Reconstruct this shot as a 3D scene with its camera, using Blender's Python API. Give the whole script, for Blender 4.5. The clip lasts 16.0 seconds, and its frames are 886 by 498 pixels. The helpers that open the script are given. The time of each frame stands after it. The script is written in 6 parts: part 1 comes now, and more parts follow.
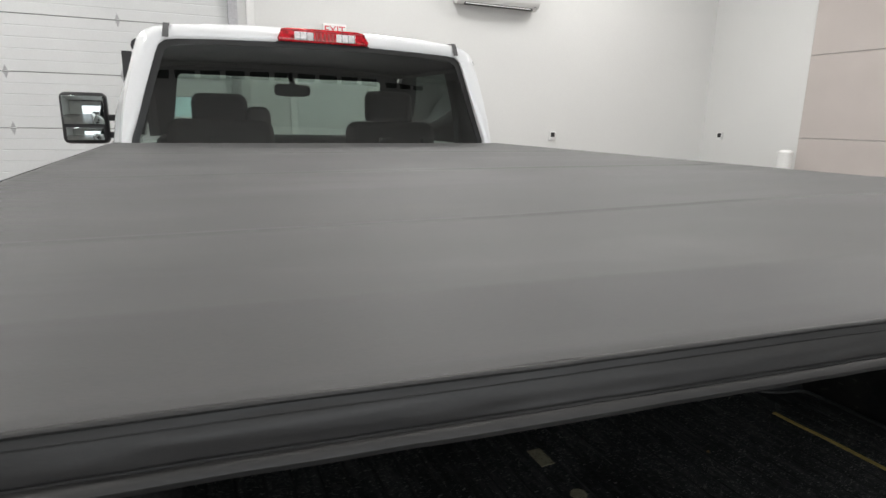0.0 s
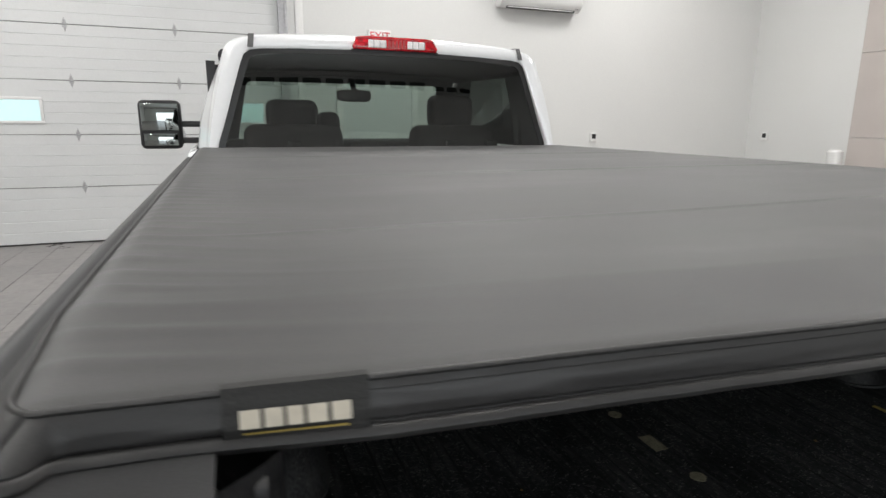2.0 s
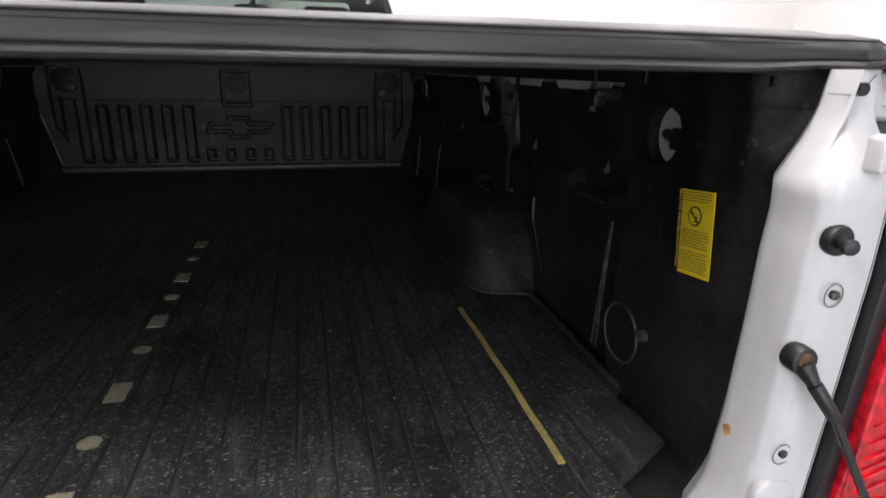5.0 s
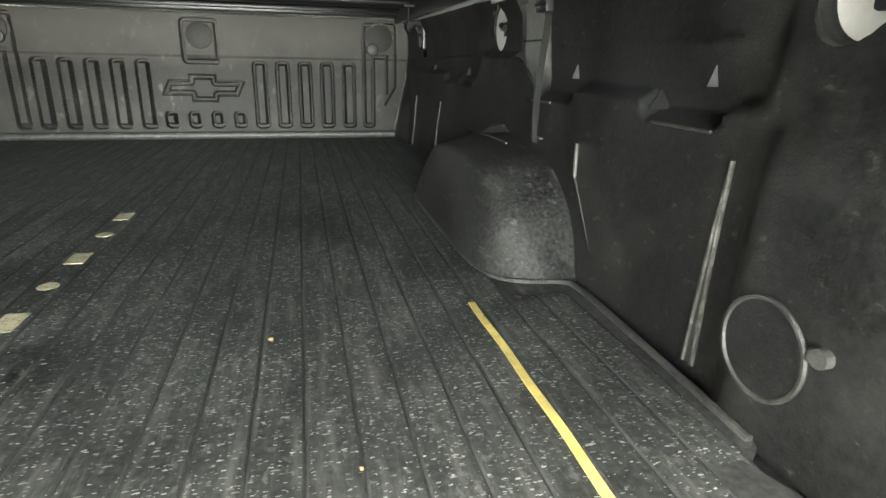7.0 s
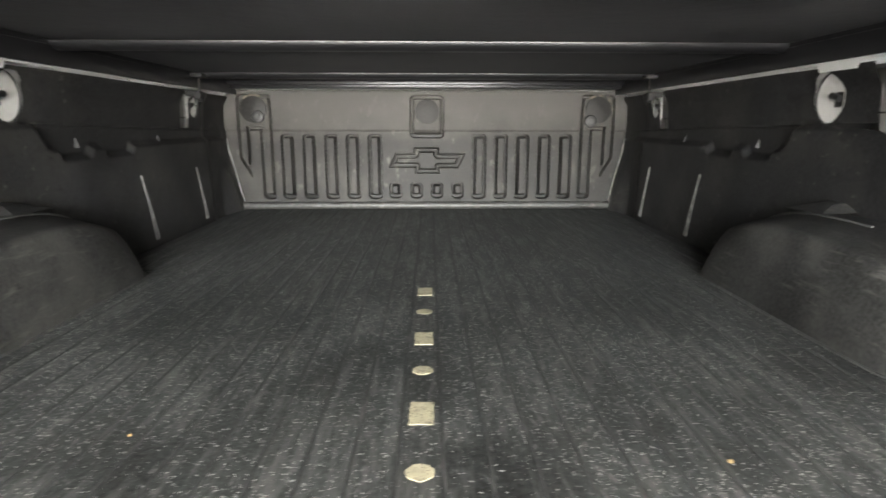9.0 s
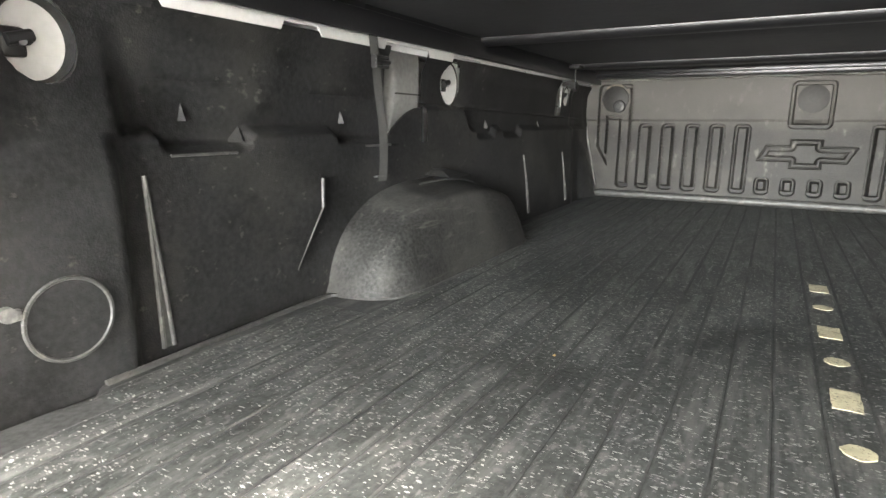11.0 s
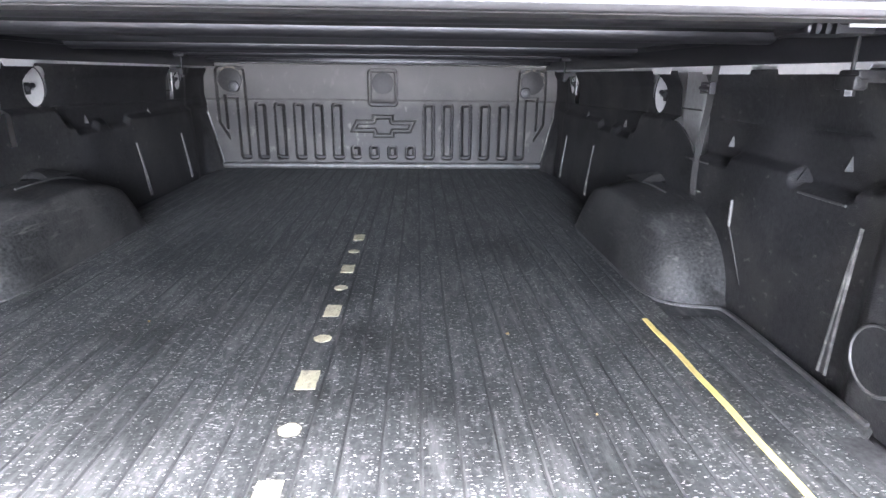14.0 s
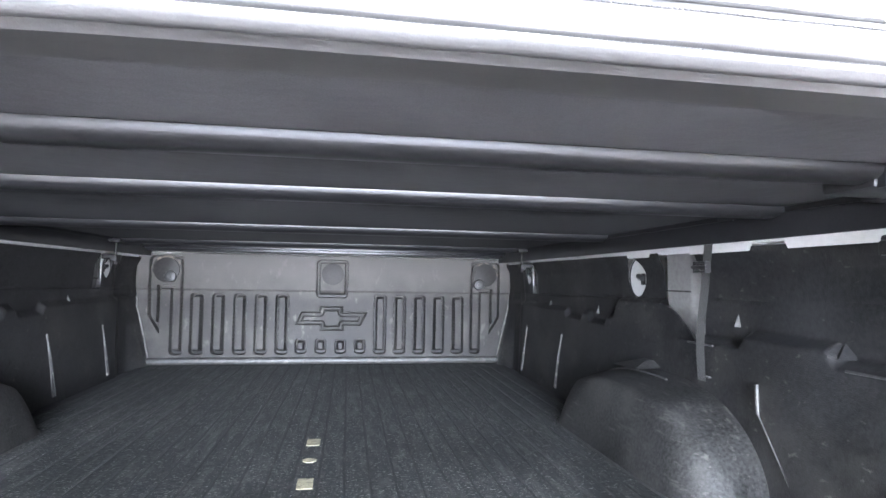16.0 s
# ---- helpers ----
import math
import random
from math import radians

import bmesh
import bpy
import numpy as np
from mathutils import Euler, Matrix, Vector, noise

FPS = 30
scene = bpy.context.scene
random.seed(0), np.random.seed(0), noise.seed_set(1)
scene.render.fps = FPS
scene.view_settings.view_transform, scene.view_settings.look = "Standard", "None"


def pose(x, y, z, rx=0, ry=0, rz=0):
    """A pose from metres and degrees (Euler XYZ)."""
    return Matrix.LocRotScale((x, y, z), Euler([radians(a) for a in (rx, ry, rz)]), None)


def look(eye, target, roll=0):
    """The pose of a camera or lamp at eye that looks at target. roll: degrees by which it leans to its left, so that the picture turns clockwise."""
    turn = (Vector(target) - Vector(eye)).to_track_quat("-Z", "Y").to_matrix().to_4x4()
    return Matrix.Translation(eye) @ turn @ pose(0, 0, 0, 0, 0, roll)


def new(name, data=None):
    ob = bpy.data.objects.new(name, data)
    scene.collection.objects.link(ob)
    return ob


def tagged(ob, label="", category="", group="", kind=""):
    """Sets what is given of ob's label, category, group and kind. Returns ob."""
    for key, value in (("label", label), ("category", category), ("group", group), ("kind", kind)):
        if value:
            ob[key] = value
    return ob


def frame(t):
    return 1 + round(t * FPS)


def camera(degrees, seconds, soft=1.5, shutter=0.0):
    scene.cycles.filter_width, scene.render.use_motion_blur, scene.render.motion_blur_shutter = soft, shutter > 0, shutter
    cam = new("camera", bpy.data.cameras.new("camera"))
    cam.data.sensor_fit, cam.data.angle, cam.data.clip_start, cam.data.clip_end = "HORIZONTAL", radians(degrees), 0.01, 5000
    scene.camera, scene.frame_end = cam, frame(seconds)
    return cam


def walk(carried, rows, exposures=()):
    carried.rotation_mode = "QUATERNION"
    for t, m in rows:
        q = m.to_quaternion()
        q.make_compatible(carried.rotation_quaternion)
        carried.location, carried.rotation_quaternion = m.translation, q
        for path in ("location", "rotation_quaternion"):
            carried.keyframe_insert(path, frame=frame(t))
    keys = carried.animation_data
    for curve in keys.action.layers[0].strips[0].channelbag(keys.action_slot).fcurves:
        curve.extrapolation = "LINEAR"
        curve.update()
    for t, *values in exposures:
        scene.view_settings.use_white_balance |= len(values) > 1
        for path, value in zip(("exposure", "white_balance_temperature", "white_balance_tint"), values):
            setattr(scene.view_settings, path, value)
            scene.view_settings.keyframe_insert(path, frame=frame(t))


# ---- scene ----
cam = camera(75.5, 16.0, shutter=0.2)
PATH = [
    (0, (-0.586, -0.178, 1.593), (0.196, 1.61, 1.154), 1.0),
    (0.5, (-0.798, -0.158, 1.608), (-0.005, 1.625, 1.172), 0.9),
    (1, (-0.93, -0.134, 1.606), (-0.129, 1.646, 1.172), 0.7),
    (1.5, (-0.928, -0.123, 1.606), (-0.134, 1.661, 1.173), 0.6),
    (2, (-0.786, -0.179, 1.593), (-0.095, 1.648, 1.162), 0.4),
    (2.5, (-0.526, -0.279, 1.591), (0.084, 1.575, 1.1514), 0.4),
    (3, (-0.248, -0.273, 1.599), (0.35, 1.586, 1.1594), 0.5),
    (3.5, (-0.003, -0.268, 1.558), (0.593, 1.591, 1.12), 0.7),
    (4, (0.27, -0.331, 1.544), (0.793, 1.55, 1.109), 0.9),
    (4.5, (0.301, -0.423, 1.501), (0.786, 1.467, 1.058), 1.1),
    (5, (0.298, -0.458, 1.43), (0.747, 1.397, 0.831), 1.1),
    (5.2, (0.315, -0.445, 1.423), (0.751, 1.394, 0.769), 0.9),
    (7.3, (0.377, -0.072, 1.272), (0.832, 1.772, 0.647), 1.3),
    (7.5, (0.372, -0.06, 1.284), (0.824, 1.785, 0.66), 1.3),
    (8, (0.315, 0.004, 1.318), (0.761, 1.86, 0.719), 1.0),
    (8.5, (0.163, 0.038, 1.313), (0.542, 1.946, 0.85), 1.7),
    (9, (0.011, 0.023, 1.295), (0.056, 1.977, 0.872), 0.1),
    (9.5, (-0.059, 0.008, 1.282), (-0.394, 1.936, 0.869), -0.3),
    (10, (-0.111, -0.045, 1.272), (-0.746, 1.802, 0.841), 0.8),
    (10.2, (-0.122, -0.057, 1.268), (-0.847, 1.756, 0.838), 0.8),
    (12.3, (0.048, -0.096, 1.253), (-1.036, 1.524, 0.806), -0.2),
    (12.5, (0.087, -0.096, 1.255), (-0.871, 1.599, 0.796), -0.1),
    (13, (0.158, -0.137, 1.289), (-0.267, 1.748, 0.771), 0.5),
    (13.5, (0.18, -0.275, 1.354), (0.127, 1.643, 0.79), 0.5),
    (14, (0.166, -0.372, 1.392), (0.253, 1.539, 0.809), 0.7),
    (14.5, (0.146, -0.269, 1.312), (0.307, 1.638, 0.731), 0.8),
    (15, (0.11, -0.209, 1.308), (0.361, 1.747, 0.971), 0.9),
    (15.5, (0.084, -0.187, 1.342), (0.376, 1.792, 1.364), 1.0),
    (16, (0.071, -0.202, 1.338), (0.394, 1.769, 1.442), 1.0),
]
EXPOSURES = [(0, -0.05, 6500, 10), (3.6, -0.04, 6500, 10), (4.5, 0.43, 6450, 13), (5.2, 1.03, 6500, 18), (7.3, 4.48, 7100, 2), (8, 4.53, 7100, 7), (9, 4.78, 7150, 11), (10.2, 4.92, 7150, 12), (12.3, 4.57, 6950, 7), (13, 4.55, 6800, 9), (13.5, 5.25, 6000, 18), (14, 4.82, 5950, 20), (14.5, 4.58, 6250, 17), (15, 4.83, 6400, 16), (15.5, 5.53, 6000, 16), (16, 5.18, 5900, 16)]
walk(cam, [(t, look(eye, target, roll)) for t, eye, target, roll in PATH], EXPOSURES)

# ---- light ----
GZ = 0.25          # the shop floor
CEIL = 5.0
world = bpy.data.worlds.new("world")
scene.world = world
world.use_nodes = True
wn = world.node_tree.nodes
sky = wn.new("ShaderNodeTexSky")
sky.sky_type, sky.sun_disc, sky.sun_elevation, sky.sun_rotation = "NISHITA", False, radians(40), radians(20)
wn["Background"].inputs["Strength"].default_value = 0.12
world.node_tree.links.new(sky.outputs[0], wn["Background"].inputs["Color"])

LAMP_W = 74.0


def shop_lamp(x, y):
    d = bpy.data.lights.new("lamp", "AREA")
    d.shape, d.size, d.size_y, d.energy, d.color = "RECTANGLE", 0.35, 1.6, LAMP_W, (1.0, 0.985, 0.96)
    o = new("lamp", d)
    o.matrix_basis = pose(x, y, CEIL - 0.13)
    return o


# unseen bay opening added behind the truck; its lamp fills the bed with light
bay = bpy.data.lights.new("added_bay_fill", "AREA")
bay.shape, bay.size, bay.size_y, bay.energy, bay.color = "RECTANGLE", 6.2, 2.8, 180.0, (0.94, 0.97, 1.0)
new("added_bay_fill", bay).matrix_basis = pose(0.2, -7.46, 1.75, 90, 0, 0)
LAMPS = [(-3.2, -1.5), (-3.2, 1.6), (-3.2, 5.2), (0.4, 0.5), (1.6, 5.0), (4.8, -1.5), (4.8, 1.6), (4.8, 5.2)]
for lx, ly in LAMPS:
    shop_lamp(lx, ly)


# ---- materials ----
def material(name, color, rough=0.5, metal=0.0, vary=0.08, scale=6.0, fine=90.0, bump=0.0, bump_scale=None, color2=None, coat=0.0, spec=0.5, placed=False):
    m = bpy.data.materials.new(name)
    m.use_nodes = True
    n, l = m.node_tree.nodes, m.node_tree.links
    b = n["Principled BSDF"]
    b.inputs["Metallic"].default_value = metal
    b.inputs["Coat Weight"].default_value = coat
    b.inputs["Specular IOR Level"].default_value = spec
    tc = n.new("ShaderNodeTexCoord")
    big = n.new("ShaderNodeTexNoise")
    big.inputs["Scale"].default_value, big.inputs["Detail"].default_value = scale, 5
    small = n.new("ShaderNodeTexNoise")
    small.inputs["Scale"].default_value, small.inputs["Detail"].default_value = fine, 3
    where = n.new("ShaderNodeNewGeometry").outputs["Position"] if placed else tc.outputs["Object"]
    for t in (big, small):
        l.new(where, t.inputs["Vector"])
    add = n.new("ShaderNodeMath")
    add.operation = "MULTIPLY_ADD"
    add.inputs[1].default_value = 0.5
    l.new(small.outputs["Fac"], add.inputs[0])
    half = n.new("ShaderNodeMath")
    half.operation = "MULTIPLY"
    half.inputs[1].default_value = 0.5
    l.new(big.outputs["Fac"], half.inputs[0])
    l.new(half.outputs[0], add.inputs[2])
    ramp = n.new("ShaderNodeValToRGB")
    lo = [c * (1 - 2.2 * vary) for c in color]
    hi = [min(1, c * (1 + 2.2 * vary)) for c in (color2 or color)]
    ramp.color_ramp.elements[0].position, ramp.color_ramp.elements[1].position = 0.32, 0.68
    ramp.color_ramp.elements[0].color, ramp.color_ramp.elements[1].color = (*lo, 1), (*hi, 1)
    l.new(add.outputs[0], ramp.inputs[0])
    l.new(ramp.outputs[0], b.inputs["Base Color"])
    rr = n.new("ShaderNodeMapRange")
    rr.inputs["To Min"].default_value, rr.inputs["To Max"].default_value = max(0.02, rough - 0.6 * vary), min(1, rough + 0.6 * vary)
    l.new(big.outputs["Fac"], rr.inputs["Value"])
    l.new(rr.outputs[0], b.inputs["Roughness"])
    if bump:
        bs = small
        if bump_scale:
            bs = n.new("ShaderNodeTexNoise")
            bs.inputs["Scale"].default_value, bs.inputs["Detail"].default_value = bump_scale, 2
            l.new(tc.outputs["Object"], bs.inputs["Vector"])
        bp = n.new("ShaderNodeBump")
        bp.inputs["Strength"].default_value, bp.inputs["Distance"].default_value = bump, 0.004
        l.new(bs.outputs["Fac"], bp.inputs["Height"])
        l.new(bp.outputs[0], b.inputs["Normal"])
    return m


def scuffs(m, color, amount, scale, stretch=(1, 1, 1), seed=0.0, soft=0.03, patch=2.0, placed=False):
    """Adds small light scratches and specks to a material, in patches; placed: by world position, so that pieces on one mesh differ."""
    n, l = m.node_tree.nodes, m.node_tree.links
    b = n["Principled BSDF"]
    base = b.inputs["Base Color"].links[0].from_socket
    spot = n.new("ShaderNodeNewGeometry").outputs["Position"] if placed else n.new("ShaderNodeTexCoord").outputs["Object"]
    mp = n.new("ShaderNodeMapping")
    mp.inputs["Scale"].default_value, mp.inputs["Location"].default_value = stretch, (seed, seed * 1.7, 0)
    l.new(spot, mp.inputs["Vector"])
    t = n.new("ShaderNodeTexNoise")
    t.inputs["Scale"].default_value, t.inputs["Detail"].default_value, t.inputs["Roughness"].default_value = scale, 4, 0.6
    l.new(mp.outputs[0], t.inputs["Vector"])
    p = n.new("ShaderNodeTexNoise")
    p.inputs["Scale"].default_value, p.inputs["Detail"].default_value = patch, 3
    l.new(spot, p.inputs["Vector"])
    sub = n.new("ShaderNodeMath")
    sub.operation, sub.inputs[1].default_value = "MULTIPLY_ADD", 0.22
    l.new(p.outputs["Fac"], sub.inputs[0])
    l.new(t.outputs["Fac"], sub.inputs[2])
    r = n.new("ShaderNodeMapRange")
    r.inputs["From Min"].default_value, r.inputs["From Max"].default_value = amount, amount + soft
    l.new(sub.outputs[0], r.inputs["Value"])
    mix = n.new("ShaderNodeMix")
    mix.data_type = "RGBA"
    l.new(r.outputs[0], mix.inputs[0])
    l.new(base, mix.inputs[6])
    mix.inputs[7].default_value = (*color, 1)
    l.new(mix.outputs[2], b.inputs["Base Color"])
    return m


def flecks(m, color, scale, size, amount, stretch=(1, 1, 1), patch=3.0, seed=0.0):
    """Adds separate small chips of another colour, denser in patches."""
    n, l = m.node_tree.nodes, m.node_tree.links
    b = n["Principled BSDF"]
    base = b.inputs["Base Color"].links[0].from_socket
    tc = n.new("ShaderNodeNewGeometry")
    mp = n.new("ShaderNodeMapping")
    mp.inputs["Scale"].default_value, mp.inputs["Location"].default_value = stretch, (seed, seed * 1.7, 0)
    l.new(tc.outputs["Position"], mp.inputs["Vector"])
    warp = n.new("ShaderNodeTexNoise")
    warp.inputs["Scale"].default_value = scale * 0.9
    l.new(mp.outputs[0], warp.inputs["Vector"])
    wv = n.new("ShaderNodeVectorMath")
    wv.operation, wv.inputs[1].default_value = "MULTIPLY", (1.2 / scale,) * 3
    l.new(warp.outputs["Color"], wv.inputs[0])
    wa = n.new("ShaderNodeVectorMath")
    l.new(mp.outputs[0], wa.inputs[0])
    l.new(wv.outputs[0], wa.inputs[1])
    v = n.new("ShaderNodeTexVoronoi")
    v.inputs["Scale"].default_value = scale
    l.new(wa.outputs[0], v.inputs["Vector"])
    sep = n.new("ShaderNodeSeparateColor")
    l.new(v.outputs["Color"], sep.inputs[0])
    p = n.new("ShaderNodeTexNoise")
    p.inputs["Scale"].default_value, p.inputs["Detail"].default_value = patch, 4
    l.new(tc.outputs["Position"], p.inputs["Vector"])
    have = n.new("ShaderNodeMath")          # more chips where the patch noise is high
    have.operation, have.inputs[1].default_value = "MULTIPLY_ADD", 1.5
    l.new(p.outputs["Fac"], have.inputs[0])
    l.new(sep.outputs[0], have.inputs[2])
    xyz = n.new("ShaderNodeSeparateXYZ")     # fewer towards the far end, where little is loaded
    l.new(tc.outputs["Position"], xyz.inputs[0])
    far = n.new("ShaderNodeMapRange")
    far.inputs["From Min"].default_value, far.inputs["From Max"].default_value = 1.4, 2.4
    far.inputs["To Min"].default_value, far.inputs["To Max"].default_value = 0.0, -0.35
    l.new(xyz.outputs[1], far.inputs["Value"])
    fewer = n.new("ShaderNodeMath")
    l.new(have.outputs[0], fewer.inputs[0])
    l.new(far.outputs[0], fewer.inputs[1])
    cut = n.new("ShaderNodeMath")
    cut.operation, cut.inputs[1].default_value = "GREATER_THAN", 1.75 - amount
    l.new(fewer.outputs[0], cut.inputs[0])
    rad = n.new("ShaderNodeMath")
    rad.operation, rad.inputs[1].default_value = "MULTIPLY", size
    l.new(sep.outputs[1], rad.inputs[0])
    dot = n.new("ShaderNodeMath")
    dot.operation = "LESS_THAN"
    l.new(v.outputs["Distance"], dot.inputs[0])
    l.new(rad.outputs[0], dot.inputs[1])
    fac = n.new("ShaderNodeMath")
    fac.operation = "MULTIPLY"
    l.new(dot.outputs[0], fac.inputs[0])
    l.new(cut.outputs[0], fac.inputs[1])
    pale = n.new("ShaderNodeMapRange")
    pale.inputs["To Min"].default_value = 0.2
    l.new(sep.outputs[2], pale.inputs["Value"])
    fac2 = n.new("ShaderNodeMath")
    fac2.operation = "MULTIPLY"
    l.new(fac.outputs[0], fac2.inputs[0])
    l.new(pale.outputs[0], fac2.inputs[1])
    mix = n.new("ShaderNodeMix")
    mix.data_type = "RGBA"
    l.new(fac2.outputs[0], mix.inputs[0])
    l.new(base, mix.inputs[6])
    mix.inputs[7].default_value = (*color, 1)
    l.new(mix.outputs[2], b.inputs["Base Color"])
    return m


def per_piece(m, amount):
    """Each piece a little lighter or darker than the next."""
    n, l = m.node_tree.nodes, m.node_tree.links
    b = n["Principled BSDF"]
    base = b.inputs["Base Color"].links[0].from_socket
    info = n.new("ShaderNodeObjectInfo")
    r = n.new("ShaderNodeMapRange")
    r.inputs["To Min"].default_value, r.inputs["To Max"].default_value = 1 - amount, 1 + amount
    l.new(info.outputs["Random"], r.inputs["Value"])
    h = n.new("ShaderNodeHueSaturation")
    l.new(r.outputs[0], h.inputs["Value"])
    l.new(base, h.inputs["Color"])
    l.new(h.outputs[0], b.inputs["Base Color"])
    return m


def paler_above(m, color, z0, z1, most):
    """Adds a patchy paler colour from height z0 up to z1 and above."""
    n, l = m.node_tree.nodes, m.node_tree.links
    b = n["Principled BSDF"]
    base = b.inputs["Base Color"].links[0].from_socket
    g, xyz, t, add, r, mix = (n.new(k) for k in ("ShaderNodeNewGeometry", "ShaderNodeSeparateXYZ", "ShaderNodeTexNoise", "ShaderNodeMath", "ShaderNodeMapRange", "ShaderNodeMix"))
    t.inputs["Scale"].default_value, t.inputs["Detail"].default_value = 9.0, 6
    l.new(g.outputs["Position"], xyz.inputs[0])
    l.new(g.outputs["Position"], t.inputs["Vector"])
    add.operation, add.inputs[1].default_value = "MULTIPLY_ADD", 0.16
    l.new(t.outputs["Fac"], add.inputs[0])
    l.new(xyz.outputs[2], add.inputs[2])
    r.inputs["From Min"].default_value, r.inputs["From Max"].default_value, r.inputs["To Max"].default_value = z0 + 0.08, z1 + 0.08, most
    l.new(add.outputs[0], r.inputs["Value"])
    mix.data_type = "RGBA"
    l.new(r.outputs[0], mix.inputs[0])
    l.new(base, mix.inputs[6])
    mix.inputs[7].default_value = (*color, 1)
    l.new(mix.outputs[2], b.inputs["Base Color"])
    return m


def glass(name, tint, rough=0.0):
    m = bpy.data.materials.new(name)
    m.use_nodes = True
    n, l = m.node_tree.nodes, m.node_tree.links
    n.remove(n["Principled BSDF"])
    tr, gl, mx, fr, pw = (n.new(k) for k in ("ShaderNodeBsdfTransparent", "ShaderNodeBsdfGlossy", "ShaderNodeMixShader", "ShaderNodeLayerWeight", "ShaderNodeMath"))
    mr = n.new("ShaderNodeMapRange")
    tr.inputs["Color"].default_value = (*tint, 1)
    gl.inputs["Roughness"].default_value = rough
    fr.inputs["Blend"].default_value = 0.5
    pw.operation, pw.inputs[1].default_value = "POWER", 5.0
    mr.inputs["To Min"].default_value, mr.inputs["To Max"].default_value = 0.12, 0.75
    l.new(fr.outputs["Facing"], pw.inputs[0])
    l.new(pw.outputs[0], mr.inputs["Value"])
    l.new(mr.outputs[0], mx.inputs[0])
    l.new(tr.outputs[0], mx.inputs[1])
    l.new(gl.outputs[0], mx.inputs[2])
    l.new(mx.outputs[0], n["Material Output"].inputs[0])
    return m


def glow(name, color, strength):
    m = bpy.data.materials.new(name)
    m.use_nodes = True
    b = m.node_tree.nodes["Principled BSDF"]
    b.inputs["Base Color"].default_value = (*color, 1)
    b.inputs["Emission Color"].default_value = (*color, 1)
    b.inputs["Emission Strength"].default_value = strength
    return m


M = {}
M["wall"] = material("wall_paint", (0.66, 0.662, 0.65), 0.6, vary=0.015, scale=0.7, bump=0.05)
M["drywall"] = scuffs(material("raw_drywall", (0.50, 0.455, 0.43), 0.85, vary=0.03, scale=2.0, fine=220, bump=0.03), (0.62, 0.58, 0.55), 0.80, 5.0)
M["door_panel"] = material("door_steel", (0.66, 0.67, 0.67), 0.42, vary=0.02, scale=2.0, bump=0.03)
M["tile"] = per_piece(material("floor_tile", (0.215, 0.202, 0.196), 0.30, vary=0.12, scale=2.6, fine=16, bump=0.05, placed=True), 0.09)
M["grout"] = material("grout", (0.10, 0.098, 0.095), 0.9, vary=0.1)
M["ceiling"] = material("ceiling_white", (0.80, 0.80, 0.79), 0.8, vary=0.01)
M["galv"] = material("galvanised_steel", (0.45, 0.45, 0.46), 0.42, 0.9, vary=0.12, scale=40)
M["paint"] = material("white_car_paint", (0.80, 0.81, 0.82), 0.24, vary=0.01, scale=3, coat=0.6)
M["paint_dirty"] = scuffs(material("white_jamb_paint", (0.60, 0.605, 0.61), 0.34, vary=0.02, scale=5, coat=0.2), (0.45, 0.33, 0.18), 0.88, 9.0, patch=7)
M["cap"] = material("black_rail_cap", (0.033, 0.033, 0.034), 0.50, vary=0.15, scale=8, fine=500, bump=0.10, bump_scale=900)
M["vinyl"] = scuffs(material("black_vinyl", (0.0335, 0.0329, 0.0322), 0.58, vary=0.20, scale=2.5, fine=900, bump=0.05, bump_scale=1100), (0.054, 0.053, 0.0515), 0.66, 2.4, (1, 2.2, 1), soft=0.2)
# the skin's vinyl again, darker: the rear flap's shade is in the colour
M["vinyl_edge_shaded"] = scuffs(material("shaded_vinyl_edging", (0.024, 0.0235, 0.0232), 0.48, vary=0.16, scale=3.0, fine=900, bump=0.05, bump_scale=1100, spec=0.5), (0.045, 0.044, 0.043), 0.66, 3.0, (1, 2.2, 1), soft=0.2)
M["vinyl"].node_tree.nodes["Principled BSDF"].inputs["Sheen Weight"].default_value = 0.16      # brighter at a low viewing angle
M["vinyl"] = scuffs(M["vinyl"], (0.060, 0.0595, 0.0575), 0.665, 1.6, (0.8, 3.0, 1), seed=3.7, soft=0.22, patch=1.3)
# darker copy of the skin's vinyl, with the upright sides' shade painted in
M["vinyl_side_shaded"] = material("shaded_vinyl_side", (0.024, 0.0236, 0.0232), 0.52, vary=0.16, scale=3.0, fine=900, bump=0.05, bump_scale=1100)
M["vinyl_under"] = material("woven_backing", (0.048, 0.048, 0.051), 0.62, vary=0.28, scale=4, fine=700, bump=0.35, bump_scale=30)
M["alu_black"] = material("black_aluminium", (0.020, 0.020, 0.0215), 0.30, 0.35, vary=0.1, scale=10, fine=300)
M["liner"] = scuffs(scuffs(scuffs(material("bed_liner_plastic", (0.0175, 0.0175, 0.0182), 0.48, vary=0.3, scale=7, fine=110, bump=0.18, bump_scale=360, spec=0.22), (0.035, 0.034, 0.032), 0.60, 6.0, soft=0.26, patch=4), (0.011, 0.011, 0.011), 0.69, 15.0, (1, 1, 1.6), seed=4, soft=0.12, patch=5), (0.07, 0.067, 0.061), 0.745, 70.0, (1, 0.6, 1), seed=8, soft=0.10, patch=6)
M["well"] = scuffs(scuffs(material("well_liner_plastic", (0.0225, 0.0225, 0.0222), 0.56, vary=0.45, scale=7, fine=160, bump=0.14, bump_scale=330, spec=0.28), (0.055, 0.054, 0.050), 0.62, 7.0, soft=0.3), (0.068, 0.066, 0.061), 0.685, 80.0, (1, 0.16, 1.4), seed=3, patch=5, soft=0.16)
